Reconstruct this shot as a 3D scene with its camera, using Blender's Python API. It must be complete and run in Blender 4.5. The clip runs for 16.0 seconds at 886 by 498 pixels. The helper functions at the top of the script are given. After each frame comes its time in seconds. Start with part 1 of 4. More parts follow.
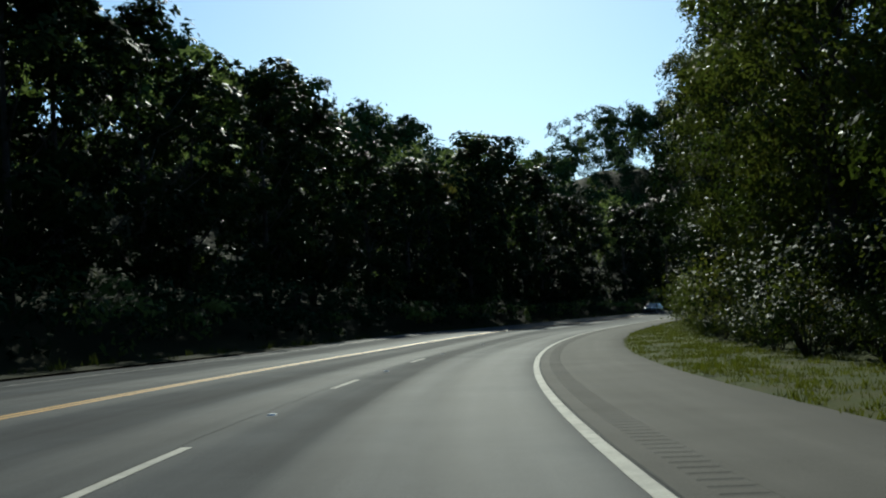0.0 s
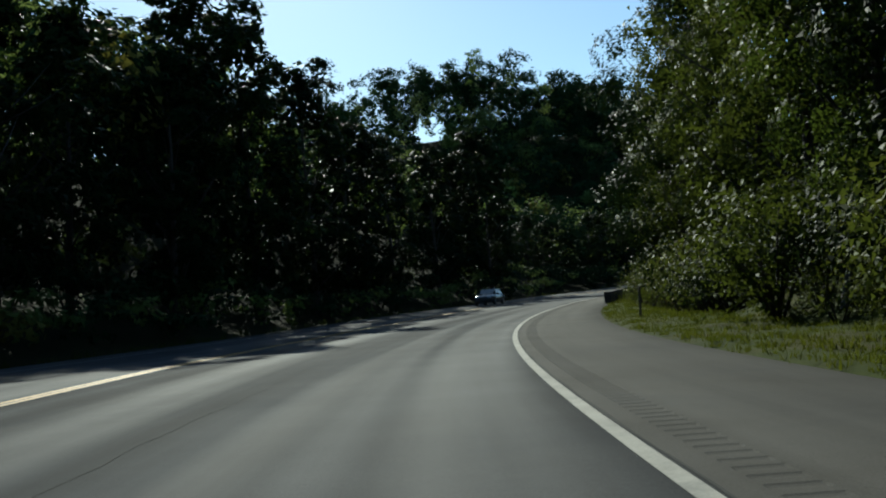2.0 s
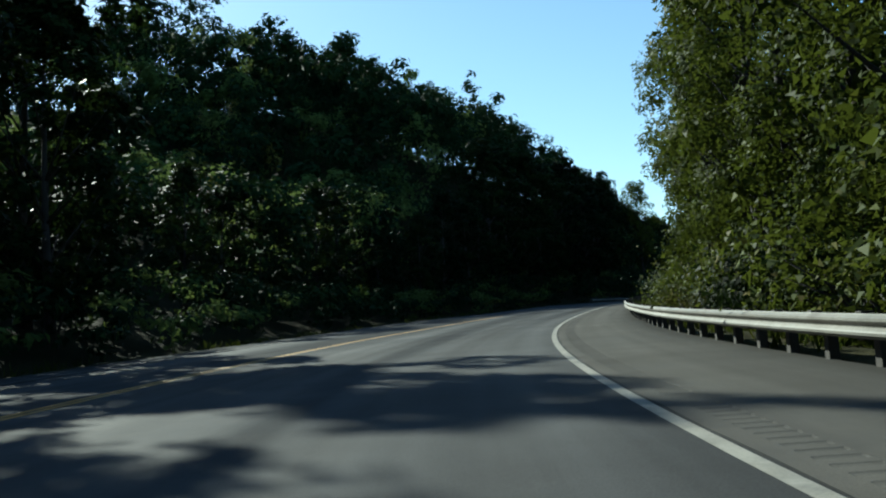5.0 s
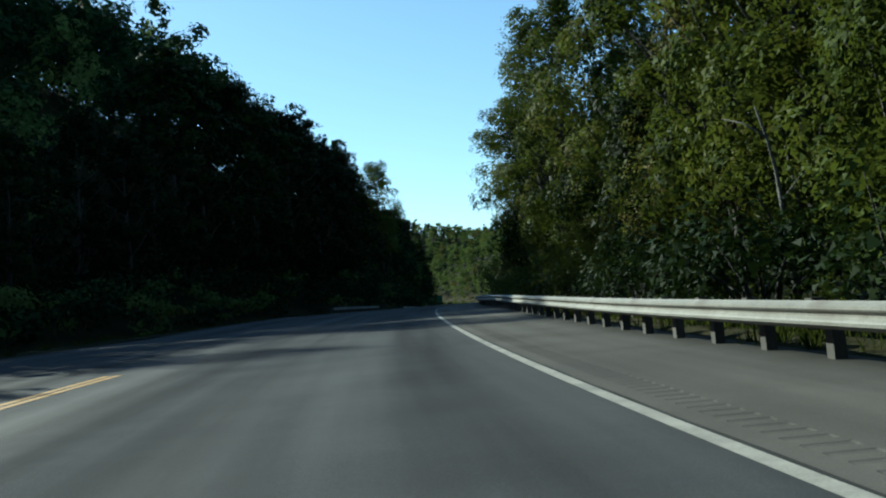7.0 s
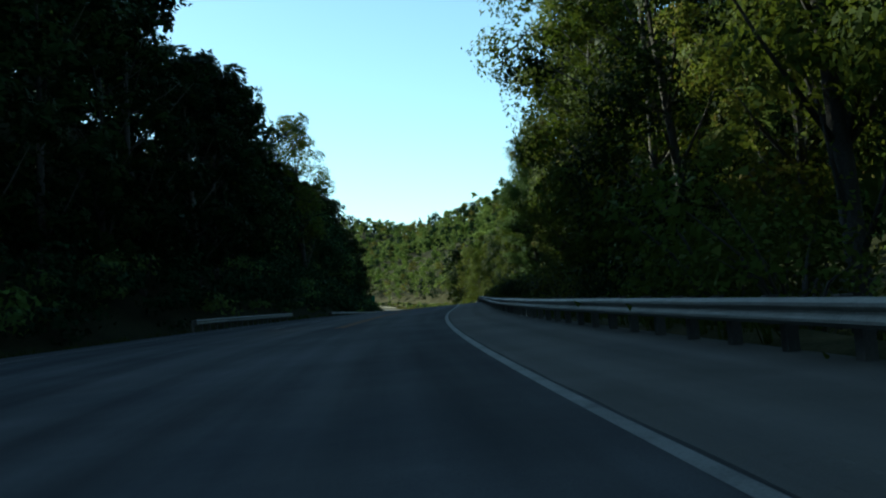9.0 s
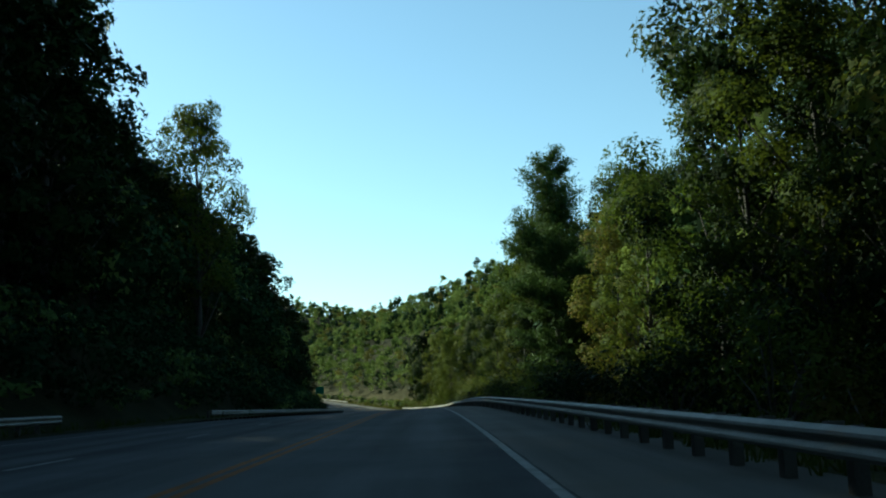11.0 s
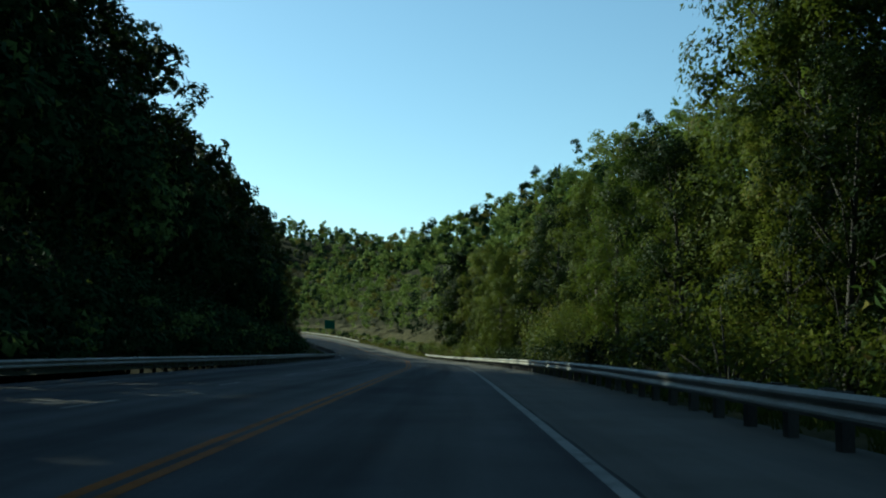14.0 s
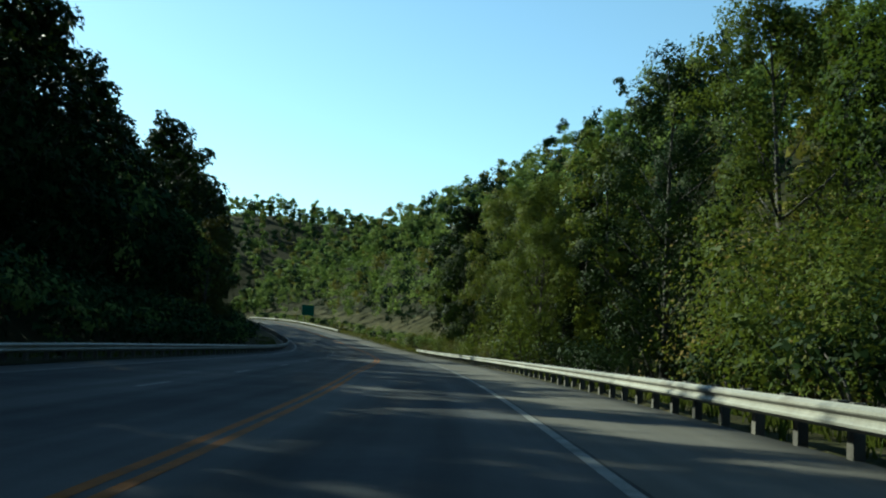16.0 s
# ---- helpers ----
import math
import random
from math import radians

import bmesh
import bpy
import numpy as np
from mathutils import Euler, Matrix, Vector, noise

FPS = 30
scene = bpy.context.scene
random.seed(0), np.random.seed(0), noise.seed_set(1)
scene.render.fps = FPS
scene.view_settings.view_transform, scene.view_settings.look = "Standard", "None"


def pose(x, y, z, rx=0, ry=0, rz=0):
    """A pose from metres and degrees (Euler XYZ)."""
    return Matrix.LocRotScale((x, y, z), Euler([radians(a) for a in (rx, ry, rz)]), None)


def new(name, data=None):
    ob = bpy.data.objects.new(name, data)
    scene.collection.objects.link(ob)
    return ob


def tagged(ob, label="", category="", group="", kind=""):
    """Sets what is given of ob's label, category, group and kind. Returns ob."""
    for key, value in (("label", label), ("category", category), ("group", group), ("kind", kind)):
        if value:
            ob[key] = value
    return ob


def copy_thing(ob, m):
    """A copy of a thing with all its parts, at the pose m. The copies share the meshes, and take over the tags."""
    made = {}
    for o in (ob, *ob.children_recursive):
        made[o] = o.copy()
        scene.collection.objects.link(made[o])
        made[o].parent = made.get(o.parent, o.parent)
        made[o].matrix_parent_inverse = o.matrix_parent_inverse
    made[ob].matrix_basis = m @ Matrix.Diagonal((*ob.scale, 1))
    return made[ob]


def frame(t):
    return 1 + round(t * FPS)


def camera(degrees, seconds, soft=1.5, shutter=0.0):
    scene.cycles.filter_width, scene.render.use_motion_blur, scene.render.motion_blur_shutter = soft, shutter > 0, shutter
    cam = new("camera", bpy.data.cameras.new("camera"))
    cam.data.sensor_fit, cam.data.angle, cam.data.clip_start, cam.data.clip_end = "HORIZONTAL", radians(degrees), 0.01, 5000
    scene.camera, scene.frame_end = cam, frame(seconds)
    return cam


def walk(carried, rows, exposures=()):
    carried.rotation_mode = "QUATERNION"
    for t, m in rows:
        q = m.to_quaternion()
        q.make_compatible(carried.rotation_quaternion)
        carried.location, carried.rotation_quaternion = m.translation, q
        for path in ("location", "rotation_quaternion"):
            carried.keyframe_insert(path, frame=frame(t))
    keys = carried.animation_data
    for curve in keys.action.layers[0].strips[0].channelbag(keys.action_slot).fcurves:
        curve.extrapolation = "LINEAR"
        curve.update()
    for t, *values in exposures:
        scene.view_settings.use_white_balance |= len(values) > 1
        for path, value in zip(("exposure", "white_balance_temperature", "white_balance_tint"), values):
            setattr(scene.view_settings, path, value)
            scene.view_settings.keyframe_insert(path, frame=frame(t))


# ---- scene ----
cam = camera(47.0, 16.0, soft=2.1)
ROWS = [
    (0.0, -1.38, 0.15, 1.08, 4.79, 1.62, -7.52),
    (0.5, 0.70, 14.54, 1.16, 5.27, 1.35, -11.25),
    (1.0, 3.64, 28.74, 1.30, 4.51, 2.28, -13.21),
    (1.5, 7.35, 42.71, 1.49, 4.39, 3.74, -16.75),
    (2.0, 11.73, 56.45, 1.74, 4.25, 4.05, -20.14),
    (2.5, 16.65, 69.96, 2.01, 4.48, 2.64, -21.82),
    (3.0, 22.14, 83.21, 2.31, 4.30, 2.19, -24.60),
    (3.5, 28.31, 96.13, 2.66, 4.14, 3.64, -27.07),
    (3.7, 30.98, 101.19, 2.82, 5.34, 4.37, -27.93),
    (4.2, 38.06, 113.58, 3.27, 5.36, 4.22, -31.52),
    (4.7, 45.68, 125.66, 3.75, 5.37, 4.06, -34.85),
    (5.2, 53.90, 137.38, 4.24, 5.38, 3.90, -38.26),
    (5.8, 64.62, 150.87, 4.85, 5.40, 3.71, -42.77),
    (6.0, 68.41, 155.20, 5.05, 5.05, 3.34, -44.68),
    (6.5, 78.43, 165.47, 5.58, 5.28, 4.33, -49.07),
    (7.0, 88.82, 175.24, 6.12, 4.66, 4.73, -52.95),
    (7.5, 99.46, 184.62, 6.69, 4.30, 6.25, -54.16),
    (8.0, 110.29, 193.67, 7.27, 5.26, 5.54, -55.40),
    (8.2, 114.70, 197.16, 7.49, 2.82, 5.91, -56.04),
    (8.7, 125.79, 205.75, 8.02, 3.73, 5.38, -56.52),
    (9.3, 139.29, 215.74, 8.63, 4.83, 4.76, -57.56),
    (9.9, 153.03, 225.27, 9.19, 5.92, 4.13, -58.90),
    (10.5, 166.92, 234.54, 9.69, 7.01, 3.50, -60.04),
    (11.0, 178.69, 242.01, 10.09, 9.52, 2.12, -59.54),
    (11.5, 190.61, 249.29, 10.49, 6.73, 2.56, -61.56),
    (12.0, 202.58, 256.52, 10.88, 9.43, -0.11, -59.45),
    (12.5, 214.55, 263.79, 11.26, 8.09, -0.35, -60.20),
    (13.0, 226.51, 271.13, 11.61, 6.09, -0.36, -58.54),
    (13.5, 238.45, 278.50, 11.89, 9.69, 1.55, -57.29),
    (14.0, 250.40, 285.90, 12.12, 6.40, -1.54, -57.78),
    (14.5, 262.33, 293.37, 12.31, 4.16, -1.54, -51.68),
    (15.0, 274.27, 300.85, 12.49, 4.40, -1.35, -54.85),
    (15.5, 286.22, 308.34, 12.64, 2.83, -2.08, -57.43),
    (16.0, 298.17, 315.87, 12.77, 6.10, -3.08, -57.83),
]
EXPOSURES = [(0.0, 0.52, 5600, -6), (3.7, 0.67, 5600, -6), (5.8, 0.94, 5350, -11), (7.3, 0.97, 5350, -11), (8.2, 1.22, 5600, -14), (10.3, 1.32, 6050, -20), (11.5, 1.15, 5950, -20), (12.0, 1.17, 5850, -20), (13.0, 0.90, 5800, -20), (14.5, 0.88, 5800, -20), (15.5, 0.86, 5850, -20), (16.0, 1.17, 5750, -19)]
walk(cam, [(t, pose(x, y, z, 90 + pitch, roll, yaw)) for t, x, y, z, pitch, roll, yaw in ROWS], EXPOSURES)

# ---- daylight ----
SUN_ELEVATION, SUN_BEARING = 29.0, 9.0      # degrees; bearing clockwise from +y
world = bpy.data.worlds.new("sky")
scene.world = world
world.use_nodes = True
wn = world.node_tree.nodes
sky = wn.new("ShaderNodeTexSky")
sky.sky_type = "NISHITA"
sky.sun_disc = False
sky.sun_elevation = radians(SUN_ELEVATION)
sky.sun_rotation = radians(SUN_BEARING)
sky.air_density, sky.dust_density, sky.ozone_density = 1.0, 0.2, 1.0
wn["Background"].inputs["Strength"].default_value = 0.08
world.node_tree.links.new(sky.outputs["Color"], wn["Background"].inputs["Color"])
sun_data = bpy.data.lights.new("sun", "SUN")
sun_data.energy, sun_data.angle, sun_data.color = 5.0, radians(0.53), (1.0, 0.88, 0.71)
sun = new("sun", sun_data)
to_sun = Vector((math.sin(radians(SUN_BEARING)) * math.cos(radians(SUN_ELEVATION)),
                 math.cos(radians(SUN_BEARING)) * math.cos(radians(SUN_ELEVATION)), math.sin(radians(SUN_ELEVATION))))
sun.rotation_euler = to_sun.to_track_quat("Z", "Y").to_euler()

# ---- materials ----


def material(name, dark, light, rough=0.8, metal=0.0, scale=3.0, fine=40.0, bump=0.3, distance=0.02, spec=0.5, spread=0.0, stain=None, stain_scale=0.3):
    """Two scales of noise between two colours, with a fine bump; spread varies it from object to object."""
    m = bpy.data.materials.new(name)
    m.use_nodes = True
    nt = m.node_tree
    n, ln = nt.nodes, nt.links
    b = n["Principled BSDF"]
    tc = n.new("ShaderNodeTexCoord")
    big = n.new("ShaderNodeTexNoise")
    big.inputs["Scale"].default_value, big.inputs["Detail"].default_value = scale, 6
    small = n.new("ShaderNodeTexNoise")
    small.inputs["Scale"].default_value, small.inputs["Detail"].default_value = fine, 4
    for t in (big, small):
        ln.new(tc.outputs["Object"], t.inputs["Vector"])
    half = n.new("ShaderNodeMath")
    half.operation = "MULTIPLY_ADD"
    half.inputs[1].default_value = 0.5
    ln.new(small.outputs["Fac"], half.inputs[0])
    halfb = n.new("ShaderNodeMath")
    halfb.operation = "MULTIPLY"
    halfb.inputs[1].default_value = 0.5
    ln.new(big.outputs["Fac"], halfb.inputs[0])
    ln.new(halfb.outputs[0], half.inputs[2])
    last = half.outputs[0]
    if spread:
        info = n.new("ShaderNodeObjectInfo")
        sp = n.new("ShaderNodeMath")
        sp.operation = "MULTIPLY_ADD"
        sp.inputs[1].default_value = spread
        ln.new(info.outputs["Random"], sp.inputs[0])
        ln.new(last, sp.inputs[2])
        sub = n.new("ShaderNodeMath")
        sub.operation = "SUBTRACT"
        sub.inputs[1].default_value = spread / 2
        ln.new(sp.outputs[0], sub.inputs[0])
        last = sub.outputs[0]
    ramp = n.new("ShaderNodeValToRGB")
    ramp.color_ramp.elements[0].position, ramp.color_ramp.elements[0].color = 0.33, (*dark, 1)
    ramp.color_ramp.elements[1].position, ramp.color_ramp.elements[1].color = 0.67, (*light, 1)
    ln.new(last, ramp.inputs["Fac"])
    colour = ramp.outputs["Color"]
    if stain:
        st = n.new("ShaderNodeTexNoise")
        st.inputs["Scale"].default_value, st.inputs["Detail"].default_value, st.inputs["Roughness"].default_value = stain_scale, 8, 0.65
        ln.new(tc.outputs["Object"], st.inputs["Vector"])
        sr = n.new("ShaderNodeValToRGB")
        sr.color_ramp.elements[0].position, sr.color_ramp.elements[1].position = 0.5, 0.72
        ln.new(st.outputs["Fac"], sr.inputs["Fac"])
        mix = n.new("ShaderNodeMix")
        mix.data_type = "RGBA"
        ln.new(sr.outputs["Color"], mix.inputs["Factor"])
        ln.new(colour, mix.inputs["A"])
        mix.inputs["B"].default_value = (*stain, 1)
        colour = mix.outputs["Result"]
    ln.new(colour, b.inputs["Base Color"])
    b.inputs["Roughness"].default_value, b.inputs["Metallic"].default_value = rough, metal
    b.inputs["Specular IOR Level"].default_value = spec
    bp = n.new("ShaderNodeBump")
    bp.inputs["Strength"].default_value, bp.inputs["Distance"].default_value = bump, distance
    ln.new(small.outputs["Fac"], bp.inputs["Height"])
    ln.new(bp.outputs["Normal"], b.inputs["Normal"])
    return m


def leaf_material(name, colours, through_colour, share=0.35, rough=0.55, leafy=0.42, gloss=0.015):
    """Leaves: the colour varies leaf by leaf and tree by tree; some light passes through."""
    m = bpy.data.materials.new(name)
    m.use_nodes = True
    nt = m.node_tree
    n, ln = nt.nodes, nt.links
    b = n["Principled BSDF"]
    out = n["Material Output"]
    geo = n.new("ShaderNodeNewGeometry")
    info = n.new("ShaderNodeObjectInfo")
    add = n.new("ShaderNodeMath")
    add.operation = "MULTIPLY_ADD"
    add.inputs[1].default_value = leafy
    ln.new(geo.outputs["Random Per Island"], add.inputs[0])
    sc = n.new("ShaderNodeMath")
    sc.operation = "MULTIPLY"
    sc.inputs[1].default_value = 0.7
    tint = n.new("ShaderNodeAttribute")
    tint.attribute_name = "tint"
    either = n.new("ShaderNodeMath")
    either.operation = "ADD"
    ln.new(info.outputs["Random"], either.inputs[0])
    ln.new(tint.outputs["Fac"], either.inputs[1])
    ln.new(either.outputs[0], sc.inputs[0])
    tc = n.new("ShaderNodeTexCoord")
    clump = n.new("ShaderNodeTexNoise")
    clump.inputs["Scale"].default_value, clump.inputs["Detail"].default_value = 0.35, 2
    ln.new(tc.outputs["Object"], clump.inputs["Vector"])
    cl = n.new("ShaderNodeMath")
    cl.operation = "MULTIPLY_ADD"
    cl.inputs[1].default_value = 0.8
    ln.new(clump.outputs["Fac"], cl.inputs[0])
    ln.new(sc.outputs[0], cl.inputs[2])
    low = n.new("ShaderNodeMath")
    low.operation = "SUBTRACT"
    low.inputs[1].default_value = 0.48
    ln.new(cl.outputs[0], low.inputs[0])
    ln.new(low.outputs[0], add.inputs[2])
    ramp = n.new("ShaderNodeValToRGB")
    els = ramp.color_ramp.elements
    while len(els) < len(colours):
        els.new(0.5)
    for i, c in enumerate(colours):
        els[i].position, els[i].color = 0.1 + 0.85 * i / (len(colours) - 1), (*c, 1)
    ln.new(add.outputs[0], ramp.inputs["Fac"])
    ln.new(ramp.outputs["Color"], b.inputs["Base Color"])
    b.inputs["Roughness"].default_value = rough
    b.inputs["Specular IOR Level"].default_value = gloss
    tr = n.new("ShaderNodeBsdfTranslucent")
    mixc = n.new("ShaderNodeMix")
    mixc.data_type = "RGBA"
    mixc.inputs["Factor"].default_value = 0.5
    ln.new(ramp.outputs["Color"], mixc.inputs["A"])
    mixc.inputs["B"].default_value = (*through_colour, 1)
    ln.new(mixc.outputs["Result"], tr.inputs["Color"])
    mix = n.new("ShaderNodeMixShader")
    mix.inputs["Fac"].default_value = share
    ln.new(b.outputs["BSDF"], mix.inputs[1])
    ln.new(tr.outputs["BSDF"], mix.inputs[2])
    ln.new(mix.outputs["Shader"], out.inputs["Surface"])
    return m


ASPHALT = material("asphalt", (0.0360, 0.0369, 0.0389), (0.0666, 0.0681, 0.0704), 0.85, spec=0.025, scale=0.35, fine=60, bump=0.5, distance=0.006, stain=(0.0339, 0.0369, 0.0419), stain_scale=0.16)


def along_wear(m, amount, across=1.1, length=0.035, sheen=0.0, tone_along=None):
    """Streaks of wear that run with the traffic; sheen polishes some of the lanes' width; a tone range makes the
    surface paler past a place.
    """
    n, ln = m.node_tree.nodes, m.node_tree.links
    b = n["Principled BSDF"]
    uv = n.new("ShaderNodeUVMap")
    uv.uv_map = "lane"
    mp = n.new("ShaderNodeMapping")
    mp.inputs["Scale"].default_value = (length, across, 1)
    ln.new(uv.outputs["UV"], mp.inputs["Vector"])
    ns = n.new("ShaderNodeTexNoise")
    ns.inputs["Scale"].default_value, ns.inputs["Detail"].default_value = 1.0, 5
    ln.new(mp.outputs["Vector"], ns.inputs["Vector"])
    mr = n.new("ShaderNodeMapRange")
    mr.inputs["From Min"].default_value, mr.inputs["From Max"].default_value = 0.3, 0.7
    mr.inputs["To Min"].default_value, mr.inputs["To Max"].default_value = 1 - amount, 1 + amount
    ln.new(ns.outputs["Fac"], mr.inputs["Value"])
    mix = n.new("ShaderNodeMix")
    mix.data_type, mix.blend_type = "RGBA", "MULTIPLY"
    mix.inputs["Factor"].default_value = 1.0
    ln.new(b.inputs["Base Color"].links[0].from_socket, mix.inputs["A"])
    ln.new(mr.outputs["Result"], mix.inputs["B"])
    ln.new(mix.outputs["Result"], b.inputs["Base Color"])
    if tone_along:
        sep = n.new("ShaderNodeSeparateXYZ")
        ln.new(uv.outputs["UV"], sep.inputs["Vector"])
        tone_range = n.new("ShaderNodeMapRange")
        for key, value in zip(("From Min", "From Max", "To Min", "To Max"), tone_along):
            tone_range.inputs[key].default_value = value
        ln.new(sep.outputs["X"], tone_range.inputs["Value"])
        toned = n.new("ShaderNodeMix")
        toned.data_type, toned.blend_type = "RGBA", "MULTIPLY"
        toned.inputs["Factor"].default_value = 1.0
        ln.new(mix.outputs["Result"], toned.inputs["A"])
        ln.new(tone_range.outputs["Result"], toned.inputs["B"])
        ln.new(toned.outputs["Result"], b.inputs["Base Color"])
    if sheen:
        slow = n.new("ShaderNodeMapping")
        slow.inputs["Scale"].default_value = (0.008, 0.42, 1)
        ln.new(uv.outputs["UV"], slow.inputs["Vector"])
        band = n.new("ShaderNodeTexNoise")
        band.inputs["Scale"].default_value, band.inputs["Detail"].default_value = 1.0, 2
        ln.new(slow.outputs["Vector"], band.inputs["Vector"])
        gloss = n.new("ShaderNodeMapRange")
        gloss.inputs["From Min"].default_value, gloss.inputs["From Max"].default_value = 0.45, 0.68
        gloss.inputs["To Min"].default_value, gloss.inputs["To Max"].default_value = 0.01, sheen
        ln.new(band.outputs["Fac"], gloss.inputs["Value"])
        ln.new(gloss.outputs["Result"], b.inputs["Specular IOR Level"])
    return m


along_wear(ASPHALT, 0.32, sheen=0.075)
SHOULDER = material("shoulder_asphalt", (0.0626, 0.0587, 0.0520), (0.1048, 0.0994, 0.0906), 0.88, spec=0.025, scale=0.5, fine=70, bump=0.5, distance=0.006, stain=(0.0643, 0.0622, 0.0588), stain_scale=0.25)
along_wear(SHOULDER, 0.16, 1.6, tone_along=(95, 150, 0.82, 1.14))
TAR = material("tar", (0.028, 0.028, 0.028), (0.046, 0.046, 0.044), 0.95, spec=0.05, scale=4, fine=50)
WHITE_PAINT = material("white_road_paint", (0.2340, 0.2246, 0.1989), (0.3666, 0.3549, 0.3159), 0.8, spec=0.04, scale=2, fine=45, bump=0.3, distance=0.004, stain=(0.1560, 0.1560, 0.1482), stain_scale=1.2)
WORN_WHITE = material("worn_white_paint", (0.0768, 0.0768, 0.0738), (0.1771, 0.1771, 0.1683), 0.7, spec=0.15, scale=1.6, fine=38, bump=0.3, distance=0.004, stain=(0.0472, 0.0472, 0.0461), stain_scale=1.4)
YELLOW_PAINT = material("yellow_road_paint", (0.2700, 0.1350, 0.0150), (0.3600, 0.2025, 0.0263), 0.65, spec=0.15, scale=2, fine=45, bump=0.3, distance=0.004, stain=(0.1875, 0.1500, 0.0750), stain_scale=1.2)
WORN_YELLOW = material("worn_yellow_paint", (0.0904, 0.0321, 0.0017), (0.1809, 0.0638, 0.0029), 0.75, spec=0.05, scale=1.8, fine=38, bump=0.3, distance=0.004, stain=(0.0575, 0.0247, 0.0049), stain_scale=1.1)
GRASS_GROUND = material("grass_ground", (0.0187, 0.0270, 0.0053), (0.0425, 0.0525, 0.0090), 0.95, spec=0.03, scale=0.6, fine=14, bump=0.8, distance=0.06, stain=(0.0467, 0.0390, 0.0135), stain_scale=0.35)
SCRUB_GROUND = material("scrub_ground", (0.012, 0.015, 0.006), (0.048, 0.044, 0.020), 0.95, spec=0.03, scale=0.9, fine=11, bump=0.9, distance=0.08, stain=(0.075, 0.062, 0.034), stain_scale=0.6)
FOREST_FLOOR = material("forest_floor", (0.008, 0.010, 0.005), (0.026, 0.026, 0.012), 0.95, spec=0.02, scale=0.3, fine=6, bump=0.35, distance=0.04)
BARK = material("bark", (0.0144, 0.0114, 0.0090), (0.0468, 0.0402, 0.0336), 0.9, scale=2.2, fine=18, bump=0.9, distance=0.05, spread=0.3)
PALE_BARK = material("pale_bark", (0.0510, 0.0468, 0.0408), (0.1200, 0.1110, 0.0990), 0.85, scale=2.0, fine=12, bump=0.6, distance=0.03)
STEEL = material("galvanised_steel", (0.1575, 0.1548, 0.1368), (0.2565, 0.2502, 0.2232), 0.6, metal=0.0, spec=0.12, scale=1.5, fine=25, bump=0.1, distance=0.004, spread=0.25, stain=(0.1530, 0.1395, 0.1215), stain_scale=0.9)
POST_WOOD = material("weathered_post_wood", (0.0275, 0.0240, 0.0200), (0.0700, 0.0625, 0.0525), 0.85, scale=3, fine=30, bump=0.6, distance=0.01, spread=0.35)
BLACK_PLATE = material("dark_plate", (0.026, 0.023, 0.02), (0.05, 0.044, 0.038), 0.8, spec=0.2, scale=3, fine=30, bump=0.1)
CAR_PAINT = material("dark_car_paint", (0.045, 0.05, 0.053), (0.06, 0.066, 0.07), 0.18, metal=0.2, spec=0.7, scale=1, fine=8, bump=0.02)
RUBBER = material("tyre_rubber", (0.012, 0.012, 0.012), (0.03, 0.03, 0.03), 0.8, scale=4, fine=30)
DARK_TRIM = material("dark_trim", (0.015, 0.015, 0.016), (0.03, 0.03, 0.032), 0.45, scale=4, fine=30, bump=0.1)
LAMP_GLASS = material("lamp_glass", (0.6, 0.62, 0.64), (0.75, 0.77, 0.8), 0.12, scale=6, fine=30, bump=0.1)
SIGN_GREEN = material("sign_green", (0.0, 0.055, 0.035), (0.003, 0.075, 0.05), 0.6, spec=0.2, scale=2, fine=20, bump=0.05)
SIGN_WHITE = material("sign_white", (0.7, 0.7, 0.7), (0.8, 0.8, 0.8), 0.4, scale=2, fine=20, bump=0.05)
CAR_GLASS = bpy.data.materials.new("car_glass")
CAR_GLASS.use_nodes = True
CAR_GLASS.node_tree.nodes["Principled BSDF"].inputs["Base Color"].default_value = (0.02, 0.025, 0.028, 1)
CAR_GLASS.node_tree.nodes["Principled BSDF"].inputs["Roughness"].default_value = 0.05
LEAF = leaf_material("broad_leaves", [(0.0112, 0.0198, 0.0041), (0.0202, 0.0354, 0.0067), (0.0279, 0.0471, 0.0083), (0.0432, 0.0590, 0.0092), (0.0660, 0.0568, 0.0103)], (0.1132, 0.1555, 0.0196),0.27)
LEAF_PALE = leaf_material("pale_leaves", [(0.0214, 0.0318, 0.0066), (0.0366, 0.0527, 0.0103), (0.0550, 0.0742, 0.0140), (0.0791, 0.0900, 0.0186), (0.1036, 0.0742, 0.0162)], (0.1605, 0.1947, 0.0244), 0.22)
# Own dark green, lowered further so the slope's shade sits in the leaf colour.
LEAF_DARK_SHADE = leaf_material("dark_shade_leaves", [(0.0043, 0.0091, 0.0031), (0.0076, 0.0156, 0.0050), (0.0115, 0.0218, 0.0063), (0.0173, 0.0269, 0.0071)], (0.0383, 0.0609, 0.0127), 0.12)
LEAF_RUST = leaf_material("turning_leaves", [(0.0165, 0.0230, 0.0061), (0.0299, 0.0344, 0.0081), (0.0431, 0.0382, 0.0091), (0.0496, 0.0287, 0.0081)], (0.1006, 0.0963, 0.0215))
# Far colours are paler and bluer than near ones, with distance haze put in.
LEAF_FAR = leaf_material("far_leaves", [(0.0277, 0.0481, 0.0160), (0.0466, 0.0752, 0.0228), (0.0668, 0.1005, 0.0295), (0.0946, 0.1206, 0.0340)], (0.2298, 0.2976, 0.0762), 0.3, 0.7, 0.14)
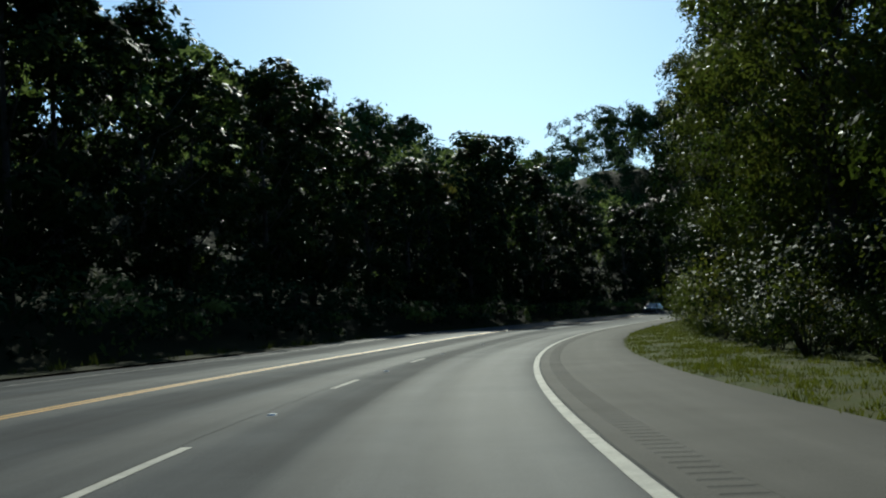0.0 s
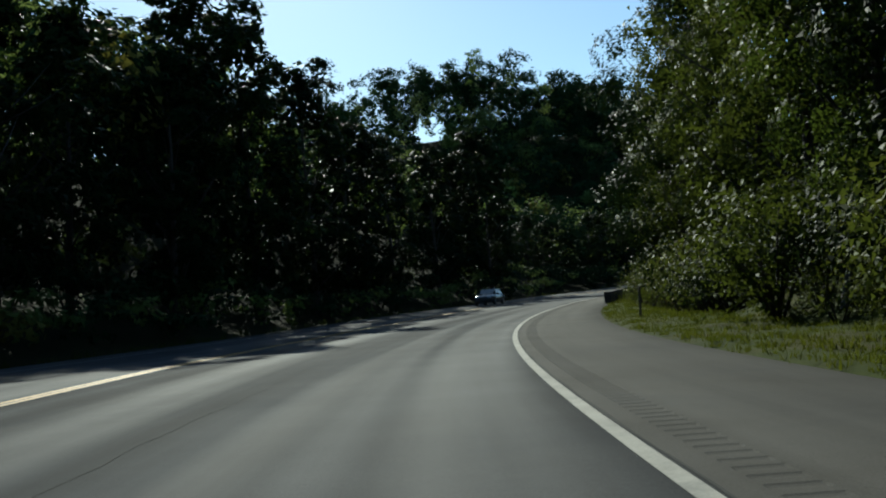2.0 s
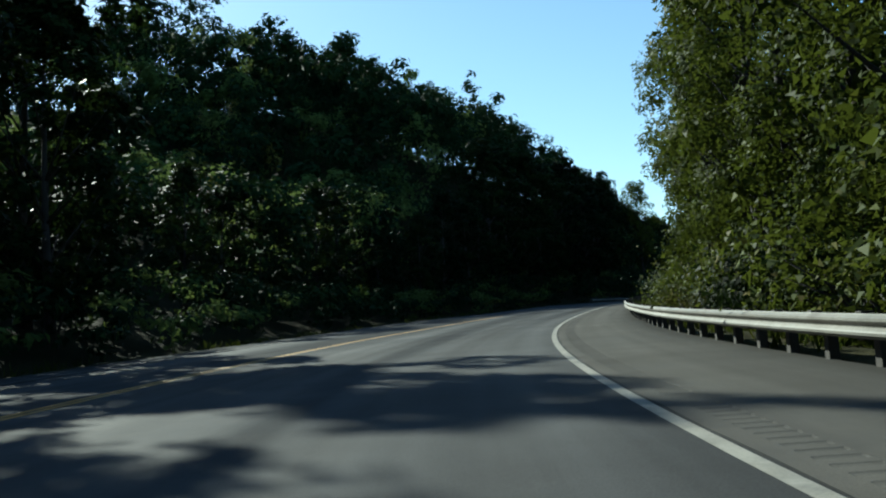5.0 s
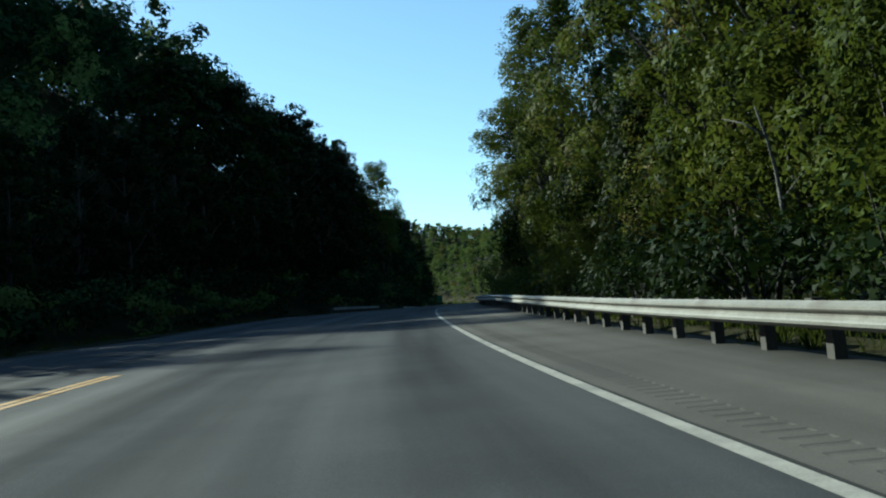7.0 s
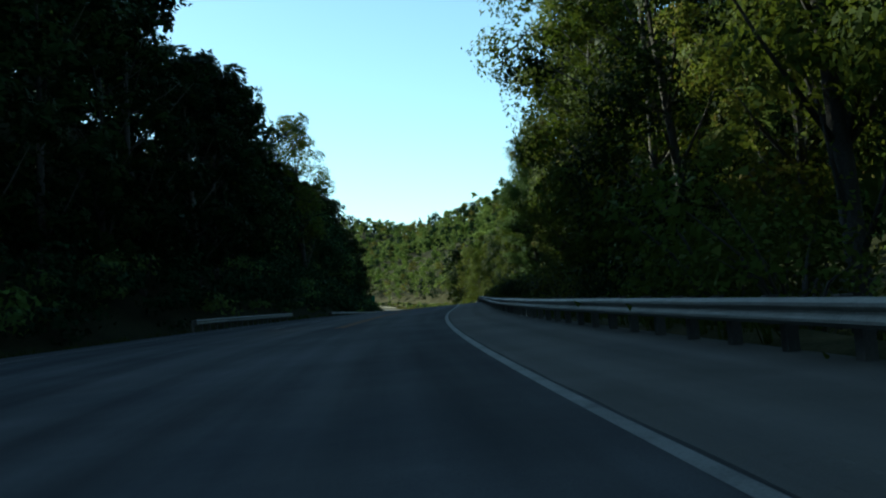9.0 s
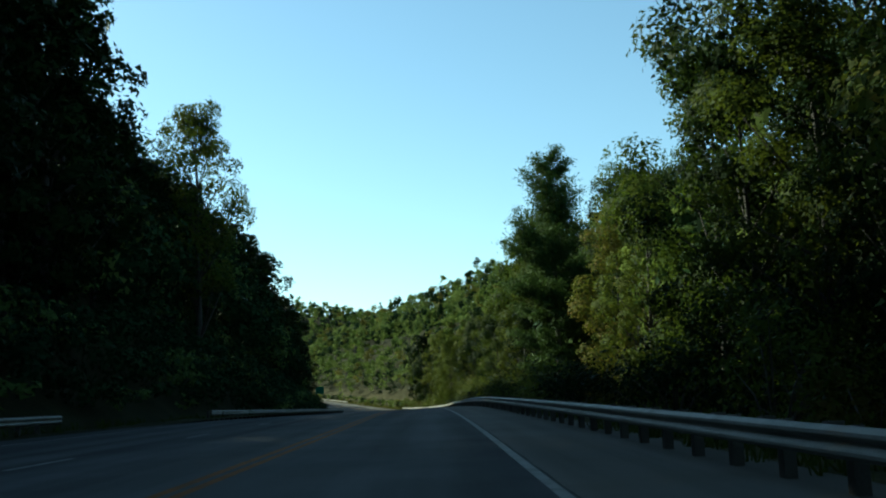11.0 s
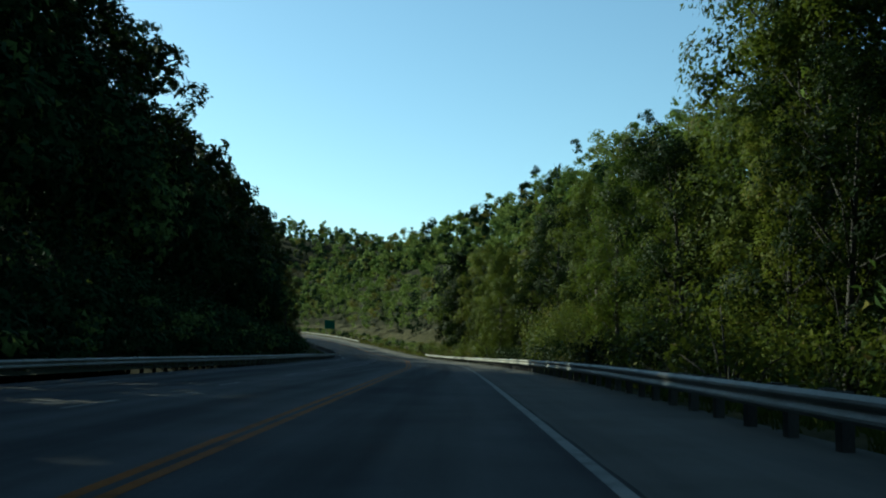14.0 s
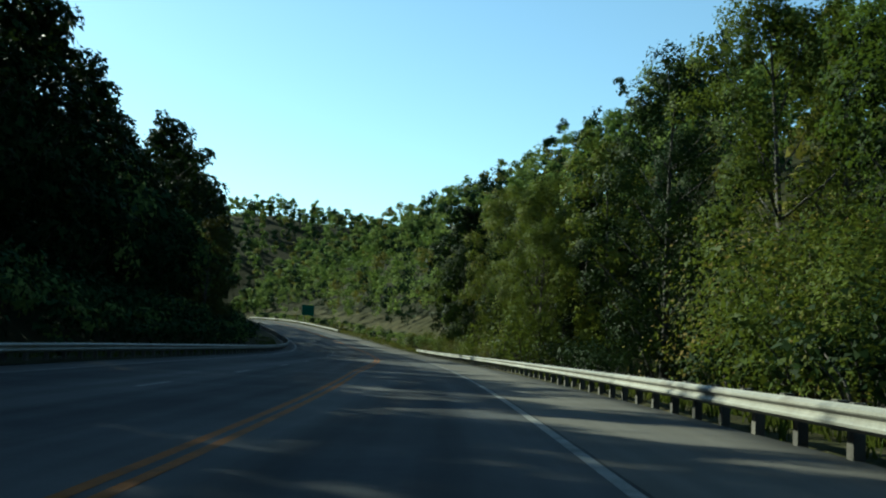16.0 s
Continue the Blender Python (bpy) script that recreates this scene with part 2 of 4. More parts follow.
# The first entry's dark green is lowered to carry the left slope's shade.
LEAF_FARS = [leaf_material("far_leaves_dark_shade", [(0.0059, 0.0150, 0.0079), (0.0108, 0.0241, 0.0106), (0.0173, 0.0343, 0.0132)], (0.0432, 0.0858, 0.0263), 0.06, 0.7, 0.14), LEAF_FAR,
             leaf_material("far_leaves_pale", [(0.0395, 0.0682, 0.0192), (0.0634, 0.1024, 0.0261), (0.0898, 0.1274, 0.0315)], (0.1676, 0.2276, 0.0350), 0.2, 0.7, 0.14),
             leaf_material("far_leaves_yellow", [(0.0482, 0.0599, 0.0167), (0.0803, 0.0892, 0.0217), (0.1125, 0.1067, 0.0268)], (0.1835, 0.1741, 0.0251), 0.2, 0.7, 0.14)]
NEEDLE = leaf_material("pine_needles", [(0.013, 0.027, 0.009), (0.024, 0.045, 0.014), (0.040, 0.066, 0.018)], (0.07, 0.11, 0.02), 0.2)
GRASS_BLADE = leaf_material("grass_blades", [(0.0274, 0.0394, 0.0054), (0.0456, 0.0598, 0.0075), (0.0669, 0.0762, 0.0095), (0.0874, 0.0714, 0.0163)], (0.0912, 0.1020, 0.0082), 0.4, 0.8, 0.26, 0.0)
WEED_BLADE = leaf_material("weed_blades", [(0.020, 0.034, 0.007), (0.038, 0.052, 0.010), (0.075, 0.074, 0.020), (0.13, 0.105, 0.045)], (0.09, 0.1, 0.015), 0.3, 0.8, 0.3, 0.0)

# ---- building helpers ----


def part(name, bm, mat, parent=None, label=""):
    """Links a bmesh (or a ready mesh) as one object under a thing."""
    if isinstance(bm, bmesh.types.BMesh):
        mesh = bpy.data.meshes.new(name)
        bm.to_mesh(mesh)
        bm.free()
    else:
        mesh = bm
    if mat and not mesh.materials:
        mesh.materials.append(mat)
    ob = new(name, mesh)
    if parent:
        ob.parent = parent
    return tagged(ob, label)


def thing(name, label, category, group="", kind="", m=None):
    ob = new(name)
    ob.empty_display_size = 0.3
    if m is not None:
        ob.matrix_basis = m
    return tagged(ob, label, category, group, kind)


def array_mesh(name, verts, quads, smooth=False):
    """A mesh of quads from numpy arrays."""
    mesh = bpy.data.meshes.new(name)
    verts, quads = np.asarray(verts, np.float32), np.asarray(quads, np.int32)
    k = quads.shape[1]
    mesh.vertices.add(len(verts))
    mesh.vertices.foreach_set("co", verts.ravel())
    mesh.loops.add(quads.size)
    mesh.loops.foreach_set("vertex_index", quads.ravel())
    mesh.polygons.add(len(quads))
    mesh.polygons.foreach_set("loop_start", np.arange(0, quads.size, k, dtype=np.int32))
    mesh.polygons.foreach_set("use_smooth", np.full(len(quads), smooth))
    mesh.update(calc_edges=True)
    return mesh


def box(bm, size, at=(0, 0, 0), bevel=0.0, turn=None):
    """A box in bm, bevelled."""
    m = Matrix.Translation(at) @ (turn or Matrix.Identity(4)) @ Matrix.Diagonal((*size, 1))
    r = bmesh.ops.create_cube(bm, size=1, matrix=m)
    if bevel:
        edges = list({e for v in r["verts"] for e in v.link_edges})
        bmesh.ops.bevel(bm, geom=edges, offset=bevel, segments=2, affect="EDGES", profile=0.6)


def tube(bm, points, radii, sides=7):
    """A tapered tube along points."""
    rings = []
    for i, p in enumerate(points):
        p = Vector(p)
        a = Vector(points[max(i - 1, 0)])
        b = Vector(points[min(i + 1, len(points) - 1)])
        q = (b - a).to_track_quat("Z", "Y")
        rings.append([bm.verts.new(p + q @ Vector((math.cos(2 * math.pi * k / sides) * radii[i], math.sin(2 * math.pi * k / sides) * radii[i], 0))) for k in range(sides)])
    for r0, r1 in zip(rings, rings[1:]):
        for k in range(sides):
            f = bm.faces.new((r0[k], r0[(k + 1) % sides], r1[(k + 1) % sides], r1[k]))
            f.smooth = True
    bm.faces.new(rings[-1])
    bm.faces.new(list(reversed(rings[0])))


# ---- the road's line: the right edge line, its heading and grade every 34.5 m ----
KNOTS = np.arange(25) * 34.5 - 23.0
HEADING = [0.0, 0.1663, 0.2979, 0.3947, 0.5347, 0.6531, 0.7959, 0.8721, 0.9099, 0.9786, 1.0338, 1.0196, 1.015, 1.0152, 1.011, 0.9713, 0.9433, 0.906, 0.8588, 0.8075, 0.7608, 0.7234, 0.696, 0.6752, 0.6557]
GRADE = [0.0007, 0.0066, 0.0163, 0.0201, 0.0335, 0.0347, 0.0369, 0.0423, 0.0366, 0.0294, 0.029, 0.0272, 0.015, 0.012, 0.0062, 0.008, 0.0083, 0.0117, 0.0252, 0.0412, 0.052, 0.0545, 0.0494, 0.0397, 0.0286]
FALL = [0.0027, 0.0083, 0.0092, -0.0103, 0.0021, -0.0002, -0.0014, -0.0035, 0.0072, -0.0141, -0.0108, 0.002, 0.0161, 0.0199, 0.014, 0.0034, 0.0028, 0.0037, 0.0001, -0.0, 0.0001, 0.0004, 0.0003, 0.0003, 0.0002]
CENTRE = [8.2789, 8.2398, 8.311, 8.3018, 8.4489, 8.239, 8.0582, 6.9529, 4.2174, 4.2677, 4.275, 4.0854, 3.9635, 3.9343, 3.991, 4.5397, 4.0585, 4.0605, 4.0598, 4.059, 4.0582, 4.0576, 4.0571, 4.0568, 4.0567]
RAIL_RIGHT = [3.387, 3.377, 3.3553, 3.3185, 3.2606, 3.0713, 3.1099, 2.6353, 3.0888, 2.66, 2.403, 2.1621, 2.4307, 3.0517, 3.008, 3.3975, 3.4767, 3.4172, 3.3733, 3.3968, 3.4117, 3.4195, 3.4054, 3.4143, 3.4175]
RAIL_LEFT = [14.9878, 14.992, 15.0008, 15.0153, 15.0369, 15.0682, 15.1127, 15.1751, 15.2627, 15.3851, 15.5563, 15.7961, 15.9183, 15.604, 15.048, 14.8754, 14.5406, 13.9797, 13.757, 13.9965, 14.2501, 14.4263, 14.5441, 14.616, 14.6499]
STEP = 2.3
S = np.arange(-70, 400) * STEP
_w = np.ones(11) / 11
_psi = np.convolve(np.pad(np.interp(S, KNOTS, HEADING), 5, mode="edge"), _w, "valid")
_gr = np.convolve(np.pad(np.interp(S, KNOTS, GRADE), 5, mode="edge"), _w, "valid")
_x = np.concatenate([[0], np.cumsum((np.sin(_psi)[1:] + np.sin(_psi)[:-1]) / 2 * STEP)])
_y = np.concatenate([[0], np.cumsum((np.cos(_psi)[1:] + np.cos(_psi)[:-1]) / 2 * STEP)])
_z = np.concatenate([[0], np.cumsum((_gr[1:] + _gr[:-1]) / 2 * STEP)])
_x, _y, _z = _x - _x[70], _y - _y[70], _z - _z[70]


def centre(s):
    return np.interp(s, KNOTS, CENTRE)


def rail_r(s):
    return np.interp(s, KNOTS, RAIL_RIGHT)


def rail_l(s):
    return -np.interp(s, KNOTS, RAIL_LEFT)


def heading(s):
    return float(np.interp(s, S, _psi))


def road(s, d, up=0.0):
    """The place at s metres along and d metres to the right of the edge line, up above the road."""
    s, d = np.broadcast_arrays(np.asarray(s, float), np.asarray(d, float))
    psi = np.interp(s, S, _psi)
    tilt = np.interp(s, KNOTS, FALL) * np.clip(d, -16, 4)
    return np.stack([np.interp(s, S, _x) + np.cos(psi) * d, np.interp(s, S, _y) - np.sin(psi) * d, np.interp(s, S, _z) + tilt + up], -1)


def along(x, y):
    """s and d of places in the plan."""
    x, y = np.asarray(x, float).ravel(), np.asarray(y, float).ravel()
    s, d = np.empty(len(x)), np.empty(len(x))
    for i in range(0, len(x), 4000):
        q = (x[i:i + 4000, None] - _x) ** 2 + (y[i:i + 4000, None] - _y) ** 2
        j = q.argmin(1)
        ps = _psi[j]
        dx, dy = x[i:i + 4000] - _x[j], y[i:i + 4000] - _y[j]
        s[i:i + 4000] = S[j] + dx * np.sin(ps) + dy * np.cos(ps)
        d[i:i + 4000] = dx * np.cos(ps) - dy * np.sin(ps)
        far = np.sqrt(q.min(1))
        d[i:i + 4000] = np.where(d[i:i + 4000] < 0, -far, far)
    return s, d


def bump_noise(x, y, scale, seed=0.0):
    """Smooth cheap waves for uneven ground."""
    return (np.sin(x / scale + 1.3 + seed) * np.cos(y / scale * 1.13 + 0.7 + seed) + 0.5 * np.sin(x / scale * 2.3 + y / scale * 1.9 + seed) + 0.3 * np.cos(x / scale * 4.1 - y / scale * 3.7 + seed))


def relief(s, d):
    """Height of the ground beside the road over the road's own height."""
    v = np.maximum(-d - 16.5, 0)
    u = np.maximum(d - 3.6, 0)
    near = np.interp(s, LEFT_S, LEFT_SLOPE)
    hi = np.interp(s, LEFT_S, LEFT_KNEE)
    left = np.where(v < 2.5, -0.18 * v, -0.45 + near * (np.minimum(v, hi) - 2.5) + np.interp(s, LEFT_S, LEFT_UPPER) * np.maximum(v - hi, 0) * np.clip(1.5 - v / 120, 0.12, 1))
    left = np.minimum(left, 85 + 0 * v)
    foot = np.interp(s, RIGHT_S, RIGHT_FOOT)
    slope = np.interp(s, RIGHT_S, RIGHT_SLOPE)
    drop = np.interp(s, RIGHT_S, RIGHT_DROP)
    right = -drop * np.clip((u - 1.2) / 9, 0, 1) + slope * np.clip(u - foot, 0, 42) + 0.15 * np.clip(u - foot - 42, 0, 120)
    return np.where(d < -16.5, left, np.where(d > 3.6, right, 0.0))


LEFT_S = [-150, 0, 120, 190, 222, 275, 318, 420, 470, 520, 600, 900]
LEFT_SLOPE = [0.45, 0.45, 0.48, 0.42, 0.26, 0.28, 1.15, 1.15, 0.7, 0.35, 0.35, 0.3]
LEFT_KNEE = [60, 60, 60, 60, 60, 50, 26, 26, 26, 26, 26, 26]
LEFT_UPPER = [0.35, 0.35, 0.35, 0.35, 0.38, 0.42, 0.45, 0.4, 0.3, 0.15, 0.1, 0.1]
RIGHT_S = [-150, 0, 95, 135, 420, 480, 540, 620, 900]
RIGHT_FOOT = [4, 4, 4.5, 70, 70, 50, 14, 5, 5]
RIGHT_SLOPE = [0.5, 0.5, 0.5, 0.25, 0.25, 0.5, 0.75, 0.8, 0.45]
RIGHT_DROP = [0.0, 0.0, 0.0, 3.5, 3.0, 1.2, 0.4, 0.0, 0.0]


def ground_z(x, y, s, d):
    """Height of the natural ground at a place."""
    sc = np.clip(s, S[0], S[-1])
    z = np.interp(sc, S, _z) + relief(sc, d)
    off = np.maximum(np.maximum(-d - 20, d - 8), 0)
    z = z + np.clip(off / 25, 0, 1) * (1.6 * bump_noise(x, y, 17.0) + 0.012 * np.minimum(off, 250) * bump_noise(x, y, 60.0, 2.0))
    far = 25 * np.exp(-((x - 790) ** 2 + (y - 780) ** 2) / (2 * 130.0 ** 2)) + 9 * np.exp(-((x - 752) ** 2 + (y - 722) ** 2) / (2 * 32.0 ** 2))
    return z + far * np.clip(off / 30, 0, 1)


# ---- ground ----
def terrain():
    n, k, reach = 230, 4.0, 3500.0
    u = np.linspace(-1, 1, n)
    w = reach * np.sinh(k * u) / math.sinh(k)
    X, Y = np.meshgrid(w + 260, w + 280)
    x, y = X.ravel(), Y.ravel()
    s, d = along(x, y)
    z = ground_z(x, y, s, d)
    edge = np.clip((np.abs(d + 6.5) - 22) / 8, 0, 1)
    z = z - 1.4 * (1 - edge)
    i = np.arange(n * n).reshape(n, n)
    q = np.stack([i[:-1, :-1], i[:-1, 1:], i[1:, 1:], i[1:, :-1]], -1).reshape(-1, 4)
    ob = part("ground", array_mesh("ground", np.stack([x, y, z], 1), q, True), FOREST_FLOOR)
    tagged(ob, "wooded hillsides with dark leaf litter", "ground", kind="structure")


def ribbon(name, s0, s1, columns, mat, label, category, step=STEP, natural=False, smooth=True):
    """A strip along the road; columns are (d, up) pairs, d a number or a function of s."""
    s = np.arange(s0, s1 + step / 2, step)
    cols = []
    for d, up in columns:
        dd = d(s) if callable(d) else np.full(len(s), float(d))
        p = road(s, dd, up)
        if natural:
            p[:, 2] = ground_z(p[:, 0], p[:, 1], s, dd) + up + 0.05 * bump_noise(p[:, 0], p[:, 1], 0.9) * (1 if up == 0 else 0)
        cols.append(p)
    v = np.stack(cols, 1)
    n, k = v.shape[:2]
    i = np.arange(n * k).reshape(n, k)
    q = np.stack([i[:-1, :-1], i[:-1, 1:], i[1:, 1:], i[1:, :-1]], -1).reshape(-1, 4)
    mesh = array_mesh(name, v.reshape(-1, 3), q, smooth)
    across = np.concatenate([(d(s) if callable(d) else np.full(len(s), float(d)))[:, None] for d, _ in columns], 1)
    uv = np.stack([np.repeat(s[:, None], k, 1), across], -1).reshape(-1, 2)
    mesh.uv_layers.new(name="lane").data.foreach_set("uv", uv[q.ravel()].astype(np.float32).ravel())
    ob = part(name, mesh, mat)
    return tagged(ob, label, category, kind="structure")


terrain()
LEFT_EDGE = lambda s: np.interp(s, [200, 300], [-15.5, -14.6])
RIGHT_EDGE = lambda s: np.interp(s, [0, 40, 75], [3.0, 3.05, 3.35])
EDGE_TIP = lambda s: RIGHT_EDGE(s) + 0.10 + 0.06 * np.sin(s * 1.7) + 0.04 * np.sin(s * 4.1)
LEFT_TIP = lambda s: LEFT_EDGE(s) - 0.12 - 0.08 * np.sin(s * 1.3)
ribbon("road", -140, 900, [(LEFT_TIP, -0.16), (LEFT_EDGE, -0.01), (-12.0, 0), (-8.2, 0.0), (-4.1, 0.0), (0.10, 0)], ASPHALT, "grey worn asphalt road of three lanes", "road")
ribbon("shoulder", -140, 900, [(0.10, 0), (0.33, 0)], SHOULDER, "paved shoulder strip beside the edge line", "shoulder")
ribbon("shoulder", -140, 900, [(0.68, 0), (2.2, 0), (RIGHT_EDGE, -0.01), (EDGE_TIP, -0.16)], SHOULDER, "wide paved shoulder of pale asphalt", "shoulder")
VERGE = [(lambda s: RIGHT_EDGE(s) - 0.1, -0.07), (lambda s: RIGHT_EDGE(s) + 0.35, 0), (4.4, 0), (5.2, 0), (6.2, 0), (7.4, 0), (9, 0), (11, 0), (13.5, 0), (16, -0.3)]
ribbon("grass_verge", -140, 128, VERGE, GRASS_GROUND, "grass verge beside the shoulder", "grass", natural=True)
ribbon("scrub_verge", 128, 900, VERGE, SCRUB_GROUND, "dark scrubby verge behind the guardrail", "verge", natural=True)
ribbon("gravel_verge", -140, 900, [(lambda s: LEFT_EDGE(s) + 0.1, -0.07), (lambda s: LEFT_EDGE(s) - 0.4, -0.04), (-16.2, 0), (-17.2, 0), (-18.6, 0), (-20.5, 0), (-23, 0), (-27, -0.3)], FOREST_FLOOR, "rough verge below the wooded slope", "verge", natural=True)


def rumble():
    """Rounded grooves across the shoulder, 0.3 m apart."""
    s0, s1, pitch = -6.0, 262.0, 0.305
    rows_s, rows_z = [], []
    for k in range(int((s1 - s0) / pitch)):
        a = s0 + k * pitch
        for f, z in ((0.0, 0.0), (0.30, 0.0), (0.40, -0.006), (0.60, -0.009), (0.80, -0.006), (0.90, 0.0)):
            rows_s.append(a + f * pitch)
            rows_z.append(z)
    s, z = np.array(rows_s), np.array(rows_z)
    v = np.stack([road(s, 0.33, 0), road(s, 0.355, z), road(s, 0.655, z), road(s, 0.68, 0)], 1)
    n, k = v.shape[:2]
    i = np.arange(n * k).reshape(n, k)
    q = np.stack([i[:-1, :-1], i[:-1, 1:], i[1:, 1:], i[1:, :-1]], -1).reshape(-1, 4)
    mesh = array_mesh("rumble_strip", v.reshape(-1, 3), q)
    uv = np.stack([np.repeat(s[:, None], k, 1), np.broadcast_to([0.33, 0.355, 0.655, 0.68], (n, k))], -1).reshape(-1, 2)
    mesh.uv_layers.new(name="lane").data.foreach_set("uv", uv[q.ravel()].astype(np.float32).ravel())
    tagged(part("rumble_strip", mesh, SHOULDER), "rumble strip of grooves milled across the shoulder", "rumble strip", kind="structure")


rumble()
for a, b in ((-140, -6.0), (261.76, 900)):
    ribbon("shoulder", a, b, [(0.33, 0), (0.68, 0)], SHOULDER, "paved shoulder strip beside the edge line", "shoulder")
ribbon("edge_line", -140, 250, [(-0.085, 0.005), (0.06, 0.005)], WHITE_PAINT, "solid white edge line on the asphalt", "road marking")
ribbon("edge_line", 250, 900, [(-0.085, 0.005), (0.06, 0.005)], WORN_WHITE, "worn solid white edge line on the asphalt", "road marking")
ribbon("edge_line", -140, 900, [(lambda s: np.interp(s, [200, 300], [-13.6, -12.7]) - 0.06, 0.005), (lambda s: np.interp(s, [200, 300], [-13.6, -12.7]) + 0.06, 0.005)], WORN_WHITE, "solid white edge line across the road", "road marking")
for off, a, b, paint in ((-0.17, -140, 218, YELLOW_PAINT), (0.05, -140, 218, YELLOW_PAINT), (-0.20, 296, 900, WORN_YELLOW), (0.06, 296, 900, WORN_YELLOW)):
    ribbon("centre_line", a, b, [(lambda s, o=off: -centre(s) + o, 0.005), (lambda s, o=off: -centre(s) + o + 0.14, 0.005)], paint, "solid yellow line of the double centre line", "road marking")
ribbon("joint_seal", -140, 150, [(lambda s: -centre(s) / 2 - 0.006 + 0.025 * np.sin(s * 0.9) + 0.02 * np.sin(s * 2.7), 0.004), (lambda s: -centre(s) / 2 + 0.008 + 0.025 * np.sin(s * 0.9) + 0.02 * np.sin(s * 2.7) + 0.008 * np.sin(s * 7), 0.004)], TAR, "dark sealed joint between the lanes", "road joint", step=0.6)
ribbon("joint_seal", -140, 900, [(lambda s: 0.085 + 0.008 * np.sin(s * 1.1), 0.004), (lambda s: 0.11 + 0.01 * np.sin(s * 1.9), 0.004)], TAR, "dark joint between lane and shoulder", "road joint", step=0.8)


def lane_dash(s, d, paint):
    v = [road(s + a, d + b, 0.006) for a in np.linspace(0, 3.05, 4) for b in (-0.06, 0.06)]
    q = [(0, 1, 3, 2), (2, 3, 5, 4), (4, 5, 7, 6)]
    tagged(part("lane_dash", array_mesh("lane_dash", v, q), paint), "worn white dash of the lane line", "road marking", "dashes of the lane line", "structure")


for k in range(-4, 3):
    lane_dash(7.1 + 12.4 * k, -float(centre(0)) / 2 + 0.12, WHITE_PAINT)
for k in range(32):
    lane_dash(304.0 + 12.2 * k, -8.15, WORN_WHITE)

# ---- guardrails ----
BEAM = [(0.0, 0.0), (0.012, 0.012), (0.080, 0.050), (0.083, 0.085), (0.070, 0.105), (0.022, 0.142), (0.022, 0.168), (0.070, 0.205), (0.083, 0.225), (0.080, 0.260), (0.012, 0.298), (0.0, 0.310)]


def beam_mesh(length):
    """A W-beam panel along +x, its waves towards +y, its foot at z = 0."""
    v, q = [], []
    k = len(BEAM)
    for x in (0.0, length):
        for t in (0.0, -0.004):
            for y, z in BEAM:
                v.append((x, y + t, z))
    for j in range(k - 1):
        q.append((j, j + 1, 2 * k + j + 1, 2 * k + j))
        q.append((k + j + 1, k + j, 3 * k + j, 3 * k + j + 1))
        q.append((j + 1, j, k + j, k + j + 1))
        q.append((2 * k + j, 2 * k + j + 1, 3 * k + j + 1, 3 * k + j))
    q.append((0, 2 * k, 3 * k, k))
    q.append((k - 1, 2 * k - 1, 4 * k - 1, 3 * k - 1))
    m = array_mesh("beam", v, q)
    m.materials.append(STEEL)
    return m


def box_mesh(name, size, at, mat, bevel):
    bm = bmesh.new()
    box(bm, size, at, bevel)
    mesh = bpy.data.meshes.new(name)
    bm.to_mesh(mesh)
    bm.free()
    mesh.materials.append(mat)
    return mesh


BEAM_MESH = beam_mesh(3.86)
POST_MESH = box_mesh("post", (0.15, 0.20, 1.25), (0, 0, 0.0), POST_WOOD, 0.008)
BLOCK_MESH = box_mesh("block", (0.15, 0.19, 0.36), (0, 0, 0.0), POST_WOOD, 0.006)
TOP = 0.668
LEFT_START, LEFT_OLD = 382.0, (318.0, 353.5)


def guardrail(s0, s1, line, side, label, spacing=1.905):
    """A run of W-beam panels on wooden posts; side +1 has its posts on the right of the beam."""
    base = road(s0, line(s0), 0)
    rail = thing("guardrail", label, "guardrail", m=Matrix.Translation(Vector(base)))
    back = Matrix.Translation(-Vector(base))
    n = int((s1 - s0) / 3.81)
    for i in range(n):
        a, b = s0 + 3.81 * i, s0 + 3.81 * (i + 1)
        pa, pb = Vector(road(a, line(a), TOP - 0.31)), Vector(road(b, line(b), TOP - 0.31))
        x = (pb - pa).normalized()
        y = Vector((0, 0, 1)).cross(x).normalized()
        if side < 0:
            pa, x, y = pb, -x, -y
        m = Matrix((x, y, x.cross(y))).transposed().to_4x4()
        ob = part("beam", BEAM_MESH, None, rail)
        ob.matrix_basis = back @ Matrix.Translation(pa + x * -0.02) @ m
        for j in (0, 1) if spacing < 3 else (0,):
            sp = a + 0.3 + spacing * j
            d = float(line(sp))
            turn = Matrix.Rotation(-heading(sp), 4, "Z")
            sink = random.uniform(-0.012, 0.012)
            for nm, me, off, up in (("post", POST_MESH, 0.29, 0.03 + sink), ("block", BLOCK_MESH, 0.095, TOP - 0.155)):
                o = part(nm, me, None, rail)
                o.matrix_basis = back @ Matrix.Translation(Vector(road(sp, d + side * off, up))) @ turn @ Matrix.Rotation(random.uniform(-0.02, 0.02), 4, "Z")
    return rail, back


